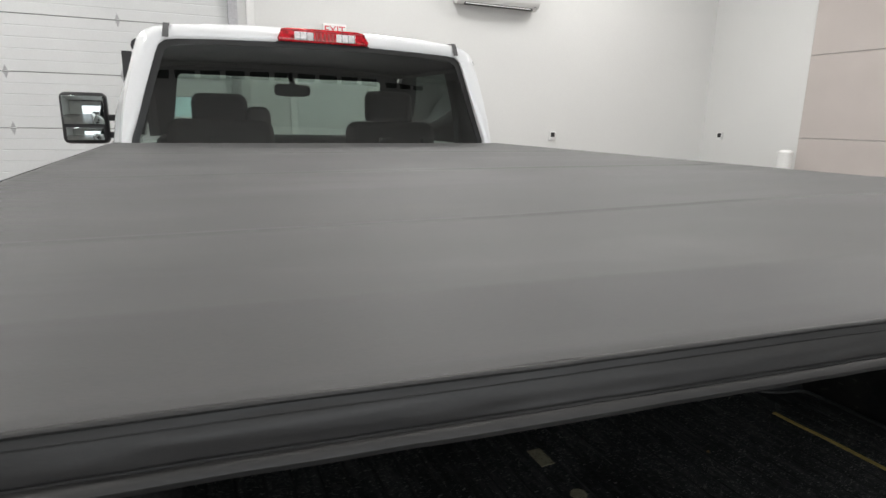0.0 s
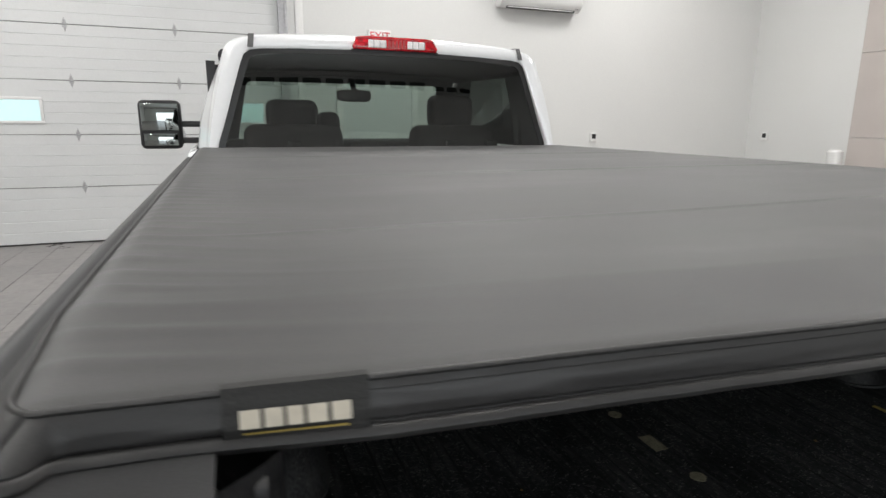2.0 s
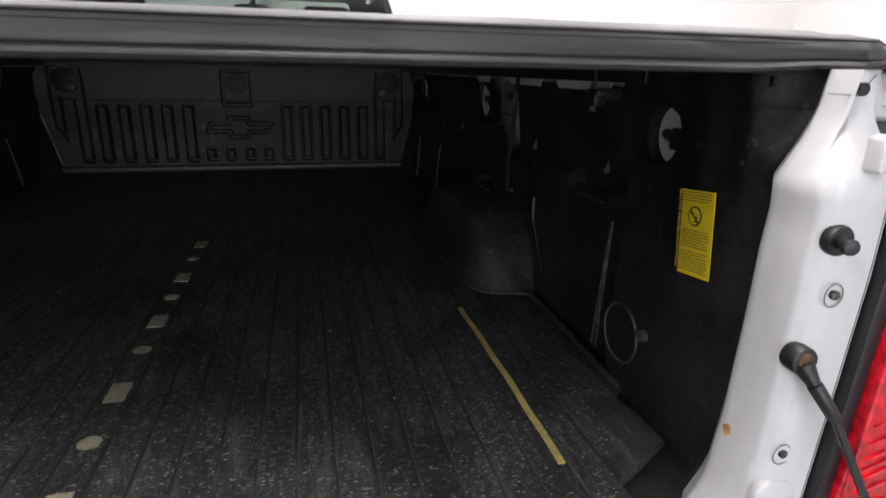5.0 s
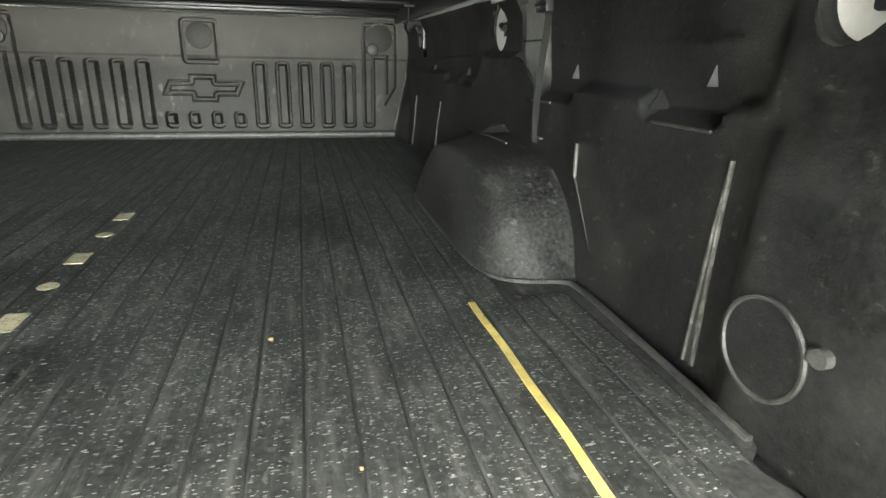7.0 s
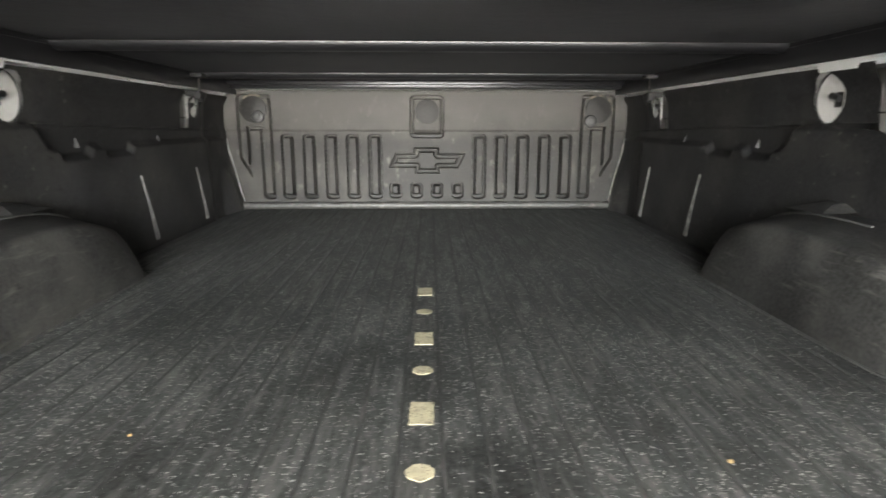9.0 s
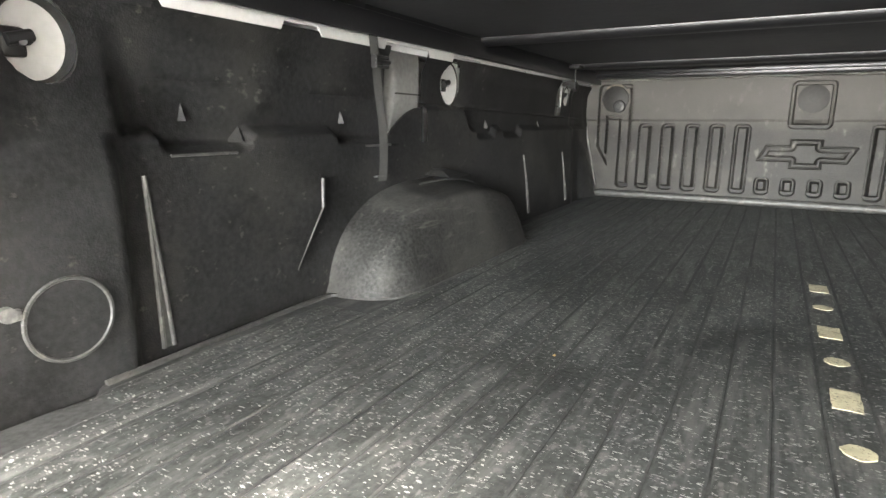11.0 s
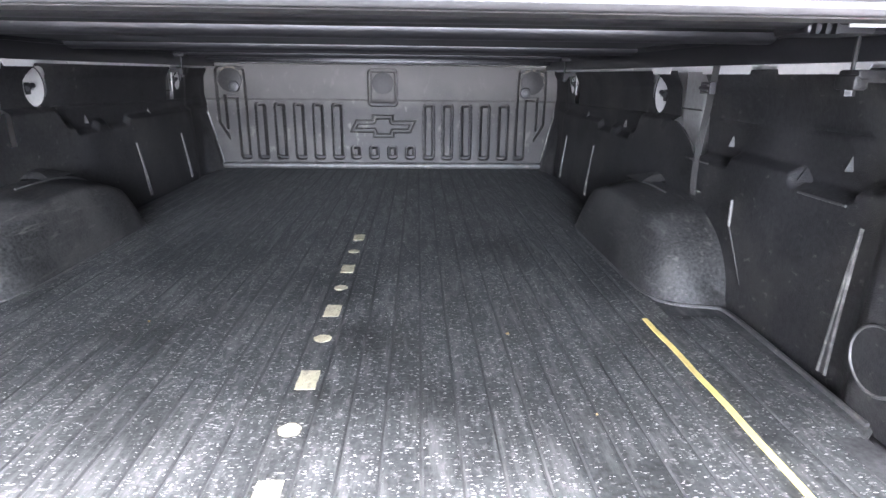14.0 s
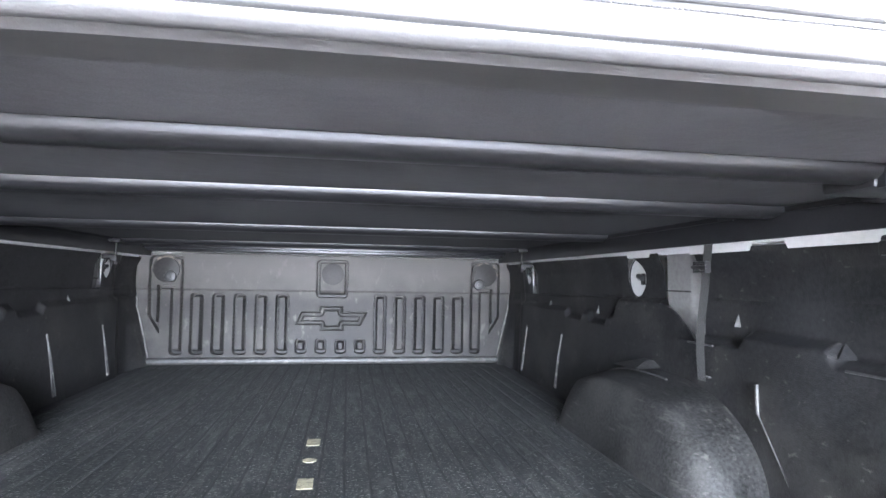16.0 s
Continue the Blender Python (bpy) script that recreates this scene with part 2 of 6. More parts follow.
M["bulk"] = scuffs(scuffs(material("bulkhead_plastic", (0.022, 0.0214, 0.0206), 0.50, vary=0.3, scale=4, fine=240, bump=0.5, bump_scale=330, spec=0.28), (0.052, 0.049, 0.045), 0.63, 5.0, soft=0.25, patch=3), (0.10, 0.095, 0.088), 0.72, 30.0, (1, 1, 0.5), seed=5, soft=0.12, patch=4)
M["bulk"] = paler_above(M["bulk"], (0.098, 0.092, 0.085), 1.22, 1.36, 0.75)
M["mat"] = material("rubber_mat", (0.0316, 0.0342, 0.0334), 0.62, vary=0.35, scale=9, fine=120, bump=0.28, bump_scale=150, spec=0.32, placed=True)
M["mat"] = scuffs(scuffs(M["mat"], (0.080, 0.082, 0.079), 0.60, 70.0, (1, 0.13, 1), seed=7, soft=0.20, patch=6, placed=True), (0.105, 0.103, 0.10), 0.68, 95.0, (1, 0.6, 1), seed=2, soft=0.14, patch=9, placed=True)
M["mat"] = flecks(flecks(M["mat"], (0.34, 0.336, 0.322), 330.0, 0.52, 0.43, (0.55, 1.3, 1), 9.0), (0.44, 0.43, 0.415), 165.0, 0.34, 0.24, (0.5, 1.6, 1), 7.0, 3.3)
M["mat_dust"] = scuffs(material("dusty_rubber_groove", (0.034, 0.035, 0.035), 0.75, vary=0.35, scale=12, fine=140, bump=0.2), (0.095, 0.094, 0.09), 0.66, 40.0, (1, 0.2, 1), seed=5, soft=0.2, patch=3, placed=True)
M["mat_edge"] = scuffs(material("cut_rubber_edge", (0.03, 0.03, 0.03), 0.8, vary=0.3, scale=60), (0.3, 0.29, 0.27), 0.74, 130.0)
M["mark"] = scuffs(scuffs(material("pale_yellow_mark", (0.43, 0.395, 0.27), 0.7, vary=0.10, scale=60), (0.24, 0.22, 0.16), 0.62, 60.0, soft=0.16), (0.12, 0.115, 0.09), 0.70, 320.0, soft=0.05, seed=6, patch=30)
M["tape"] = scuffs(material("yellow_strip", (0.58, 0.46, 0.15), 0.6, vary=0.12, scale=30), (0.28, 0.24, 0.12), 0.74, 40.0)
M["label"] = material("yellow_label", (0.72, 0.55, 0.02), 0.45, vary=0.04)
M["ink"] = material("black_ink", (0.02, 0.018, 0.015), 0.6)
M["label_dark"] = material("dark_label_ink", (0.22, 0.16, 0.02), 0.6)
M["bare_grey"] = material("primed_steel", (0.20, 0.20, 0.197), 0.5, vary=0.1)
M["bare"] = material("white_inner_steel", (0.62, 0.62, 0.61), 0.45, vary=0.04)
M["black"] = material("black_plastic", (0.014, 0.014, 0.015), 0.45, vary=0.1, fine=300, bump=0.1)
M["rib"] = scuffs(material("worn_plastic_edge", (0.07, 0.07, 0.068), 0.38, vary=0.2, scale=30), (0.22, 0.215, 0.20), 0.64, 40.0, soft=0.2)
M["rim_dull"] = scuffs(material("dull_plastic_edge", (0.045, 0.045, 0.044), 0.5, vary=0.2, scale=30), (0.12, 0.115, 0.105), 0.68, 40.0, soft=0.2)
M["disc"] = material("blanking_disc", (0.020, 0.019, 0.018), 0.55, vary=0.2, spec=0.3)
M["grime"] = scuffs(material("grime", (0.03, 0.028, 0.025), 0.6, vary=0.3, scale=20), (0.14, 0.12, 0.09), 0.58, 40.0, soft=0.12)
M["edge_worn"] = scuffs(material("worn_pale_edge", (0.075, 0.074, 0.070), 0.36, vary=0.3, scale=18), (0.22, 0.21, 0.195), 0.64, 30.0, soft=0.2)
M["border"] = material("black_glass_border", (0.010, 0.010, 0.010), 0.32, vary=0.05, spec=0.7)
M["crumb"] = material("orange_crumb", (0.36, 0.25, 0.11), 0.8, vary=0.2, scale=200)
M["webbing"] = material("grey_webbing", (0.060, 0.060, 0.058), 0.85, vary=0.1, fine=700, bump=0.5, bump_scale=900)
M["steel"] = material("zinc_steel", (0.55, 0.55, 0.55), 0.3, 1.0, vary=0.1)
M["rust"] = material("rusty_steel", (0.13, 0.075, 0.048), 0.8, 0.4, vary=0.3, scale=80)
M["red"] = material("red_lens", (0.50, 0.007, 0.016), 0.12, vary=0.3, scale=45, coat=0.7)
M["red_bright"] = material("bright_red_reflector", (0.64, 0.012, 0.024), 0.15, vary=0.2, scale=90, coat=0.6)
M["smoke_lens"] = material("smoky_lens", (0.10, 0.095, 0.095), 0.12, vary=0.1, scale=40, coat=0.6)
M["old_bolt"] = scuffs(material("oxidised_bolt", (0.045, 0.044, 0.042), 0.6, 0.5, vary=0.3, scale=200), (0.16, 0.14, 0.12), 0.6, 300.0)
M["rust_stain"] = material("rust_on_paint", (0.46, 0.25, 0.075), 0.7, vary=0.4, scale=120)
M["clear_lens"] = material("clear_lens", (0.75, 0.72, 0.72), 0.15, vary=0.1, scale=60, coat=0.6)
M["trim_grey"] = material("grey_roof_strip", (0.09, 0.09, 0.09), 0.6, vary=0.05)
M["chrome"] = material("chrome", (0.65, 0.65, 0.66), 0.12, 1.0, vary=0.03)
M["decal_red"] = material("red_decal", (0.34, 0.04, 0.04), 0.4)
M["decal_grey"] = material("grey_decal", (0.2, 0.2, 0.2), 0.4)
M["cloth"] = material("dark_seat_cloth", (0.03, 0.03, 0.032), 0.9, vary=0.15, fine=400, bump=0.3)
M["headliner"] = material("grey_headliner", (0.07, 0.07, 0.07), 0.95)
M["tyre"] = material("tyre_rubber", (0.02, 0.02, 0.02), 0.8, vary=0.2)
M["rim"] = material("alloy_rim", (0.5, 0.5, 0.5), 0.3, 0.9)
M["tint_dark"] = glass("dark_tinted_glass", (0.018, 0.022, 0.020))
M["tint"] = glass("tinted_glass", (0.33, 0.385, 0.355))
M["clear"] = glass("clear_glass", (0.80, 0.88, 0.83))
M["mirror"] = material("mirror", (0.36, 0.39, 0.38), 0.02, 1.0, vary=0.0)
M["ac"] = material("white_plastic", (0.76, 0.76, 0.75), 0.4, vary=0.01)
M["ac_dark"] = material("vent_shadow", (0.05, 0.05, 0.05), 0.7)
M["sign_red"] = material("red_lettering", (0.62, 0.015, 0.03), 0.5)
M["patch"] = material("black_patch", (0.018, 0.018, 0.017), 0.7, fine=500, bump=0.2)
M["patch_pale"] = material("pale_patch_print", (0.50, 0.46, 0.38), 0.7, vary=0.1)
M["patch_gold"] = material("gold_patch_print", (0.28, 0.21, 0.05), 0.7, vary=0.1)
M["thread"] = material("thread", (0.026, 0.026, 0.026), 0.9)
M["seal"] = material("rubber_seal", (0.02, 0.02, 0.02), 0.8)
M["lamp_on"] = glow("lamp_diffuser", (1.0, 0.985, 0.96), 6.0)
M["outdoors"] = glow("bright_outdoors", (0.80, 0.88, 0.97), 1.3)


# ---- mesh helpers ----
def world_of(ob):
    m = ob.matrix_parent_inverse @ ob.matrix_basis
    return world_of(ob.parent) @ m if ob.parent else ob.matrix_basis.copy()


def finish(bm, name, mat, smooth=30):
    bmesh.ops.recalc_face_normals(bm, faces=bm.faces[:])
    me = bpy.data.meshes.new(name)
    for f in bm.faces:
        f.smooth = smooth > 0
    if smooth > 0:
        for e in bm.edges:
            e.smooth = len(e.link_faces) == 2 and e.calc_face_angle(9) < radians(smooth)
    bm.to_mesh(me)
    bm.free()
    me.materials.append(mat)
    return me


def thing(name, label, category, base=(0, 0, 0), group="", kind=""):
    o = new(name)
    o.empty_display_size = 0.1
    o.matrix_basis = Matrix.Translation(base)
    return tagged(o, label, category, group, kind)


def adopt(o, parent):
    o.parent = parent
    o.matrix_parent_inverse = world_of(parent).inverted()
    return o


def part(name, bm, mat, parent, label="", smooth=30):
    o = new(name, finish(bm, name, mat, smooth) if isinstance(bm, bmesh.types.BMesh) else bm)
    if parent:
        adopt(o, parent)
    return tagged(o, label)


def solo(name, bm, mat, label="", category="", group="", kind="", smooth=30):
    return tagged(new(name, finish(bm, name, mat, smooth)), label, category, group, kind)


def box(x0, x1, y0, y1, z0, z1, bevel=0.0, seg=2, bm=None):
    out = bm or bmesh.new()
    b = bmesh.new()
    bmesh.ops.create_cube(b, size=1)
    for v in b.verts:
        v.co = ((x0 + x1) / 2 + v.co.x * abs(x1 - x0), (y0 + y1) / 2 + v.co.y * abs(y1 - y0), (z0 + z1) / 2 + v.co.z * abs(z1 - z0))
    if bevel:
        bmesh.ops.bevel(b, geom=b.edges[:], offset=bevel, segments=seg, profile=0.5, affect="EDGES")
    merge(out, b)
    return out


def merge(out, b, m=None):
    if m is not None:
        b.transform(m)
    vs = [out.verts.new(v.co) for v in b.verts]
    b.verts.index_update()
    for f in b.faces:
        try:
            out.faces.new([vs[v.index] for v in f.verts])
        except ValueError:
            pass
    b.free()
    return out


def tube(p0, p1, r, r1=None, seg=20, bm=None, bevel=0.0):
    out = bm or bmesh.new()
    p0, p1 = Vector(p0), Vector(p1)
    b = bmesh.new()
    d = p1 - p0
    bmesh.ops.create_cone(b, cap_ends=True, segments=seg, radius1=r, radius2=r if r1 is None else r1, depth=d.length)
    if bevel:
        es = [e for e in b.edges if abs(e.verts[0].co.z - e.verts[1].co.z) < 1e-6]
        bmesh.ops.bevel(b, geom=es, offset=bevel, segments=2, profile=0.5, affect="EDGES")
    return merge(out, b, Matrix.Translation((p0 + p1) / 2) @ d.to_track_quat("Z", "Y").to_matrix().to_4x4())


def prism(points, axis, a0, a1, bevel=0.0, bm=None, seg=2):
    """A flat outline, extruded along an axis. points: the other two coordinates, in x, y, z order."""
    out = bm or bmesh.new()
    b = bmesh.new()

    def at(p, a):
        q = list(p)
        q.insert("xyz".index(axis), a)
        return b.verts.new(q)
    lo = [at(p, a0) for p in points]
    hi = [at(p, a1) for p in points]
    n = len(points)
    b.faces.new(lo)
    b.faces.new(hi[::-1])
    for i in range(n):
        b.faces.new((lo[i], hi[i], hi[(i + 1) % n], lo[(i + 1) % n]))
    bmesh.ops.recalc_face_normals(b, faces=b.faces[:])
    if bevel:
        es = [e for e in b.edges if all(any(v in f.verts for v in e.verts) for f in e.link_faces) and (len({v.co["xyz".index(axis)] for v in e.verts}) == 1)]
        bmesh.ops.bevel(b, geom=es, offset=bevel, segments=seg, profile=0.5, affect="EDGES")
    return merge(out, b)


def sheet(fn, us, vs, keep=None, bm=None, back=None):
    """A surface fn(u, v) over a grid; keep(u, v): whether a cell stays; back: a vector by which a closing back sheet is set off."""
    out = bm or bmesh.new()
    for off in ((Vector((0, 0, 0)),) if back is None else (Vector((0, 0, 0)), Vector(back))):
        g = [[out.verts.new(Vector(fn(u, v)) + off) for v in vs] for u in us]
        for i in range(len(us) - 1):
            for j in range(len(vs) - 1):
                if keep is None or keep((us[i] + us[i + 1]) / 2, (vs[j] + vs[j + 1]) / 2):
                    out.faces.new((g[i][j], g[i + 1][j], g[i + 1][j + 1], g[i][j + 1]))
    loose = [v for v in out.verts if not v.link_faces]
    bmesh.ops.delete(out, geom=loose, context="VERTS")
    return out


def span(a, b, n):
    return [a + (b - a) * i / n for i in range(n + 1)]


def rounded(cx, cy, w, h, r, n=5):
    pts = []
    for sx, sy, a in ((1, 1, 0), (-1, 1, 90), (-1, -1, 180), (1, -1, 270)):
        for i in range(n + 1):
            q = radians(a + 90 * i / n)
            pts.append((cx + sx * (w / 2 - r) + r * math.cos(q), cy + sy * (h / 2 - r) + r * math.sin(q)))
    return pts


def smooth01(t):
    t = max(0.0, min(1.0, t))
    return t * t * (3 - 2 * t)


def box_dist(x, z, x0, x1, z0, z1, r=0.0):
    """Signed distance to a rounded rectangle; negative inside."""
    dx, dz = max(x0 + r - x, x - x1 + r), max(z0 + r - z, z - z1 + r)
    return math.hypot(max(dx, 0), max(dz, 0)) + min(max(dx, dz), 0) - r


def interp(table, t):
    for (a, *p), (b, *q) in zip(table, table[1:]):
        if t <= b:
            k = max(0.0, min(1.0, (t - a) / (b - a)))
            return [u + (v - u) * k for u, v in zip(p, q)]
    return list(table[-1][1:])


# ---- the shop ----
X0, X1, Y0, Y1 = -6.0, 7.4, -7.5, 7.15
T = 0.15
slab = solo("floor", box(X0 - T, X1 + T, Y0 - 6.0, Y1 + 3.0, GZ - 0.2, GZ - 0.006), M["grout"], "dark grey tiled shop floor", "floor", kind="structure")
solo("ceiling", box(X0 - T, X1 + T, Y0 - T, Y1 + T, CEIL, CEIL + 0.15), M["ceiling"], "white shop ceiling", "ceiling", kind="structure")
solo("wall_west", box(X0 - T, X0, Y0 - T, Y1 + T, GZ - 0.1, CEIL), M["wall"], "plain white painted shop wall", "wall", kind="structure")
# opening left for the added fill lamp; no bay is known here
ws_ = box(X0, -3.0, Y0 - T, Y0, GZ - 0.1, CEIL)
box(3.4, X1, Y0 - T, Y0, GZ - 0.1, CEIL, bm=ws_)
box(-3.0, 3.4, Y0 - T, Y0, 3.2, CEIL, bm=ws_)
box(X0, X1, Y0 + 0.001, Y0 + 0.05, CEIL - 0.12, CEIL - 0.02, bm=ws_)
solo("wall_south", ws_, M["wall"], "white painted shop wall with an added, unseen bay opening", "wall", kind="structure")
EDGE_Y = 5.44   # where the painted east wall ends and raw board begins
solo("wall_east", box(X1, X1 + T, Y0 - T, Y1 + T, GZ - 0.1, CEIL), M["wall"], "white painted shop side wall", "wall", kind="structure")
DX0, DX1, DTOP = -4.75, -0.10, 4.20   # the big door's opening
wn_ = box(X0 - T, DX0, Y1, Y1 + T, GZ - 0.1, CEIL)
box(DX0, DX1, Y1, Y1 + T, DTOP, CEIL, bm=wn_)
box(DX1, X1 + T, Y1, Y1 + T, GZ - 0.1, CEIL, bm=wn_)
wall_north = solo("wall_north", wn_, M["wall"], "white painted shop end wall with a garage door", "wall", kind="structure")

# raw drywall boards on the east wall, with taped screws
SEAMS = [GZ, 1.43, 2.55, 3.77, CEIL]
for k, (za, zb) in enumerate(zip(SEAMS, SEAMS[1:])):
    for ya, yb in ((EDGE_Y - 2.44, EDGE_Y), (EDGE_Y - 4.88, EDGE_Y - 2.44), (EDGE_Y - 7.32, EDGE_Y - 4.88)):
        bd = part("board", box(X1 - 0.022, X1 - 0.001, ya + 0.003, yb - 0.003, za + 0.004, zb - 0.004, 0.003, 1), M["drywall"], bpy.data.objects["wall_east"], "unpainted pinkish drywall board with screws")
        if ya > 0:
            for i in range(5):
                for j in range(3):
                    y, z = ya + 0.06 + 0.58 * i, za + 0.06 + (zb - za - 0.12) * j / 2
                    part("screw", tube((X1 - 0.0235, y, z), (X1 - 0.02, y, z), 0.007, seg=8), M["galv"], bd, smooth=0)

# garage door: sections with pressed ribs
garage = thing("garage_door", "white sectional steel garage door, shut, with small windows", "garage door", ((DX0 + DX1) / 2, Y1, GZ), kind="structure")
SEC = 0.566
WINS = [(-4.30, -3.75), (-3.13, -2.58), (-0.86, -0.32)]
WZ0, WZ1 = 1.585, 1.80
for k in range(7):
    z0 = 0.31 + SEC * k if k else 0.262
    z1 = 0.31 + SEC * (k + 1) - 0.003
    n = 5
    prof = [(Y1 + 0.02, z0), (Y1, z0 + 0.004)]
    for i in range(1, n):
        zc = z0 + (z1 - z0) * i / n
        prof += [(Y1, zc - 0.006), (Y1 + 0.003, zc - 0.003), (Y1 + 0.003, zc + 0.003), (Y1, zc + 0.006)]
    prof += [(Y1, z1 - 0.004), (Y1 + 0.02, z1)]
    b = bmesh.new()
    xs = [DX0, DX1]
    if z0 < WZ0 < z1:
        xs = [DX0] + [q for w in WINS for q in w] + [DX1]
    for i in range(0, len(xs), 2):
        prism(prof + [(Y1 + 0.04, z1), (Y1 + 0.04, z0)], "x", xs[i], xs[i + 1], bm=b)
    if len(xs) > 2:
        for wa, wb in WINS:
            box(wa, wb, Y1, Y1 + 0.04, z0, WZ0, bm=b)
            box(wa, wb, Y1, Y1 + 0.04, WZ1, z1, bm=b)
    part("door_section", b, M["door_panel"], garage)
for wa, wb in WINS:
    fr = bmesh.new()
    for a in (box(wa - 0.03, wb + 0.03, Y1 - 0.014, Y1 - 0.001, WZ0 - 0.03, WZ0, 0.004), box(wa - 0.03, wb + 0.03, Y1 - 0.014, Y1 - 0.001, WZ1, WZ1 + 0.03, 0.004),
              box(wa - 0.03, wa, Y1 - 0.014, Y1 - 0.001, WZ0, WZ1, 0.004), box(wb, wb + 0.03, Y1 - 0.014, Y1 - 0.001, WZ0, WZ1, 0.004)):
        merge(fr, a)
    w = part("door_window_frame", fr, M["ac"], garage, "white plastic window frame")
    pane = part("pane", box(wa, wb, Y1 + 0.012, Y1 + 0.018, WZ0, WZ1), M["clear"], w, smooth=0)
    pane.visible_shadow = False
for k in range(1, 7):
    part("joint_seal", box(DX0, DX1, Y1 + 0.008, Y1 + 0.03, 0.31 + SEC * k - 0.014, 0.31 + SEC * k + 0.008), M["bare_grey"], garage)
hg = bmesh.new()
prism([(-0.026, 0), (0, 0.072), (0.026, 0), (0, -0.072)], "y", -0.007, -0.001, 0.002, bm=hg, seg=1)
tube((-0.028, -0.008, 0), (0.028, -0.008, 0), 0.007, seg=10, bm=hg)
hinge_me = finish(hg, "hinge", M["galv"])
for hx in (-4.36, -3.31, -2.26, -1.21):
    for k in range(1, 7):
        h = new("hinge", hinge_me)
        h.matrix_basis = Matrix.Translation((hx, Y1, 0.31 + SEC * k - 0.003))
        adopt(h, garage)
        tagged(h, "diamond-shaped galvanised hinge plate")
part("bottom_seal", box(DX0, DX1, Y1 - 0.005, Y1 + 0.045, GZ, 0.262), M["seal"], garage)
tr = box(-0.10, -0.085, Y1 - 0.10, Y1, GZ, DTOP)
box(-0.10, 0.0, Y1 - 0.012, Y1 - 0.002, GZ, DTOP, bm=tr)
box(-0.03, 0.0, Y1 - 0.10, Y1 - 0.088, GZ, DTOP, bm=tr)
part("door_track", tr, M["galv"], garage, "grey galvanised door track")
solo("trim", box(0.10, 0.19, Y1 - 0.02, Y1, GZ, CEIL, 0.004), M["ac"], "white corner trim beside the garage door", "trim", kind="structure")
solo("backdrop", box(-5.6, 0.6, Y1 + 1.6, Y1 + 1.65, GZ, 4.5), M["outdoors"], "bright daylight outside the garage door", "backdrop", kind="structure")

# exit door with its sign
ed = thing("door_1", "white exit door with a white frame, shut", "door", (1.1, Y1, GZ), kind="structure")
part("leaf", box(0.64, 1.53, Y1 - 0.012, Y1 - 0.001, GZ + 0.01, 2.23, 0.003), M["door_panel"], ed)
ef = box(0.56, 0.64, Y1 - 0.03, Y1 - 0.001, GZ, 2.30, 0.004)
box(1.53, 1.61, Y1 - 0.03, Y1 - 0.001, GZ, 2.30, 0.004, bm=ef)
box(0.64, 1.53, Y1 - 0.03, Y1 - 0.001, 2.23, 2.30, 0.004, bm=ef)
part("door_frame", ef, M["ac"], ed)
part("door_handle", tube((0.74, Y1 - 0.07, 1.22), (0.86, Y1 - 0.07, 1.22), 0.011, bm=tube((0.74, Y1 - 0.07, 1.22), (0.74, Y1 - 0.01, 1.22), 0.014)), M["steel"], ed)


def words(name, text, size, m, mat, parent, depth=0.003, label=""):
    c = bpy.data.curves.new(name, "FONT")
    c.body, c.size, c.extrude, c.align_x, c.align_y = text, size, depth, "CENTER", "CENTER"
    c.materials.append(mat)
    o = new(name, c)
    o.matrix_basis = m
    adopt(o, parent)
    return tagged(o, label)


sign = thing("exit_sign", "white exit sign box with red letters on the wall", "exit sign", (1.11, Y1, 2.545))
part("housing", box(0.965, 1.255, Y1 - 0.06, Y1 - 0.001, 2.545, 2.705, 0.01), M["ac"], sign)
words("lettering", "EXIT", 0.125, pose(1.11, Y1 - 0.062, 2.632, 90, 0, 0), M["sign_red"], sign, label="red word EXIT")

# dark plain bars high on the wall over the added bay opening
board = thing("wall_lettering", "row of dark plain bars high on the white wall", "wall lettering", (0.3, Y0, 4.66))
bars = [(5.9 - 0.55 * k, 0.42, 0.11) for k in range(3)] + [(4.05 - 0.715 * k, 0.56, 0.17) for k in range(10)] + [(-3.38 - 0.55 * k, 0.42, 0.11) for k in range(3)]
for xa, w, h in bars:
    part("bar", box(xa - w, xa, Y0 + 0.0005, Y0 + 0.006, 4.66, 4.66 + h), M["ink"], board, smooth=0)

# split air conditioner
ac = thing("air_conditioner", "white wall-mounted split air conditioner", "air conditioner", (3.3, Y1, 3.07))
AX0, AX1, AZ = 2.70, 3.92, 3.075
prof = [(Y1 - 0.001, AZ + 0.03), (Y1 - 0.10, AZ), (Y1 - 0.17, AZ + 0.03), (Y1 - 0.215, AZ + 0.09), (Y1 - 0.225, AZ + 0.20), (Y1 - 0.20, AZ + 0.31), (Y1 - 0.17, AZ + 0.325), (Y1 - 0.001, AZ + 0.325)]
part("housing", prism(prof, "x", AX0, AX1, 0.012), M["ac"], ac)
part("outlet", box(AX0 + 0.10, AX1 - 0.10, Y1 - 0.165, Y1 - 0.11, AZ - 0.004, AZ + 0.02), M["ac_dark"], ac, "dark air outlet slot")
part("louvre", box(AX0 + 0.10, AX1 - 0.14, Y1 - 0.185, Y1 - 0.135, AZ + 0.001, AZ + 0.010, 0.003), M["ac"], ac)
for q in (AX1 - 0.10, AX1 - 0.07):
    part("indicator", box(q, q + 0.015, Y1 - 0.186, Y1 - 0.18, AZ + 0.035, AZ + 0.04), M["ac_dark"], ac)


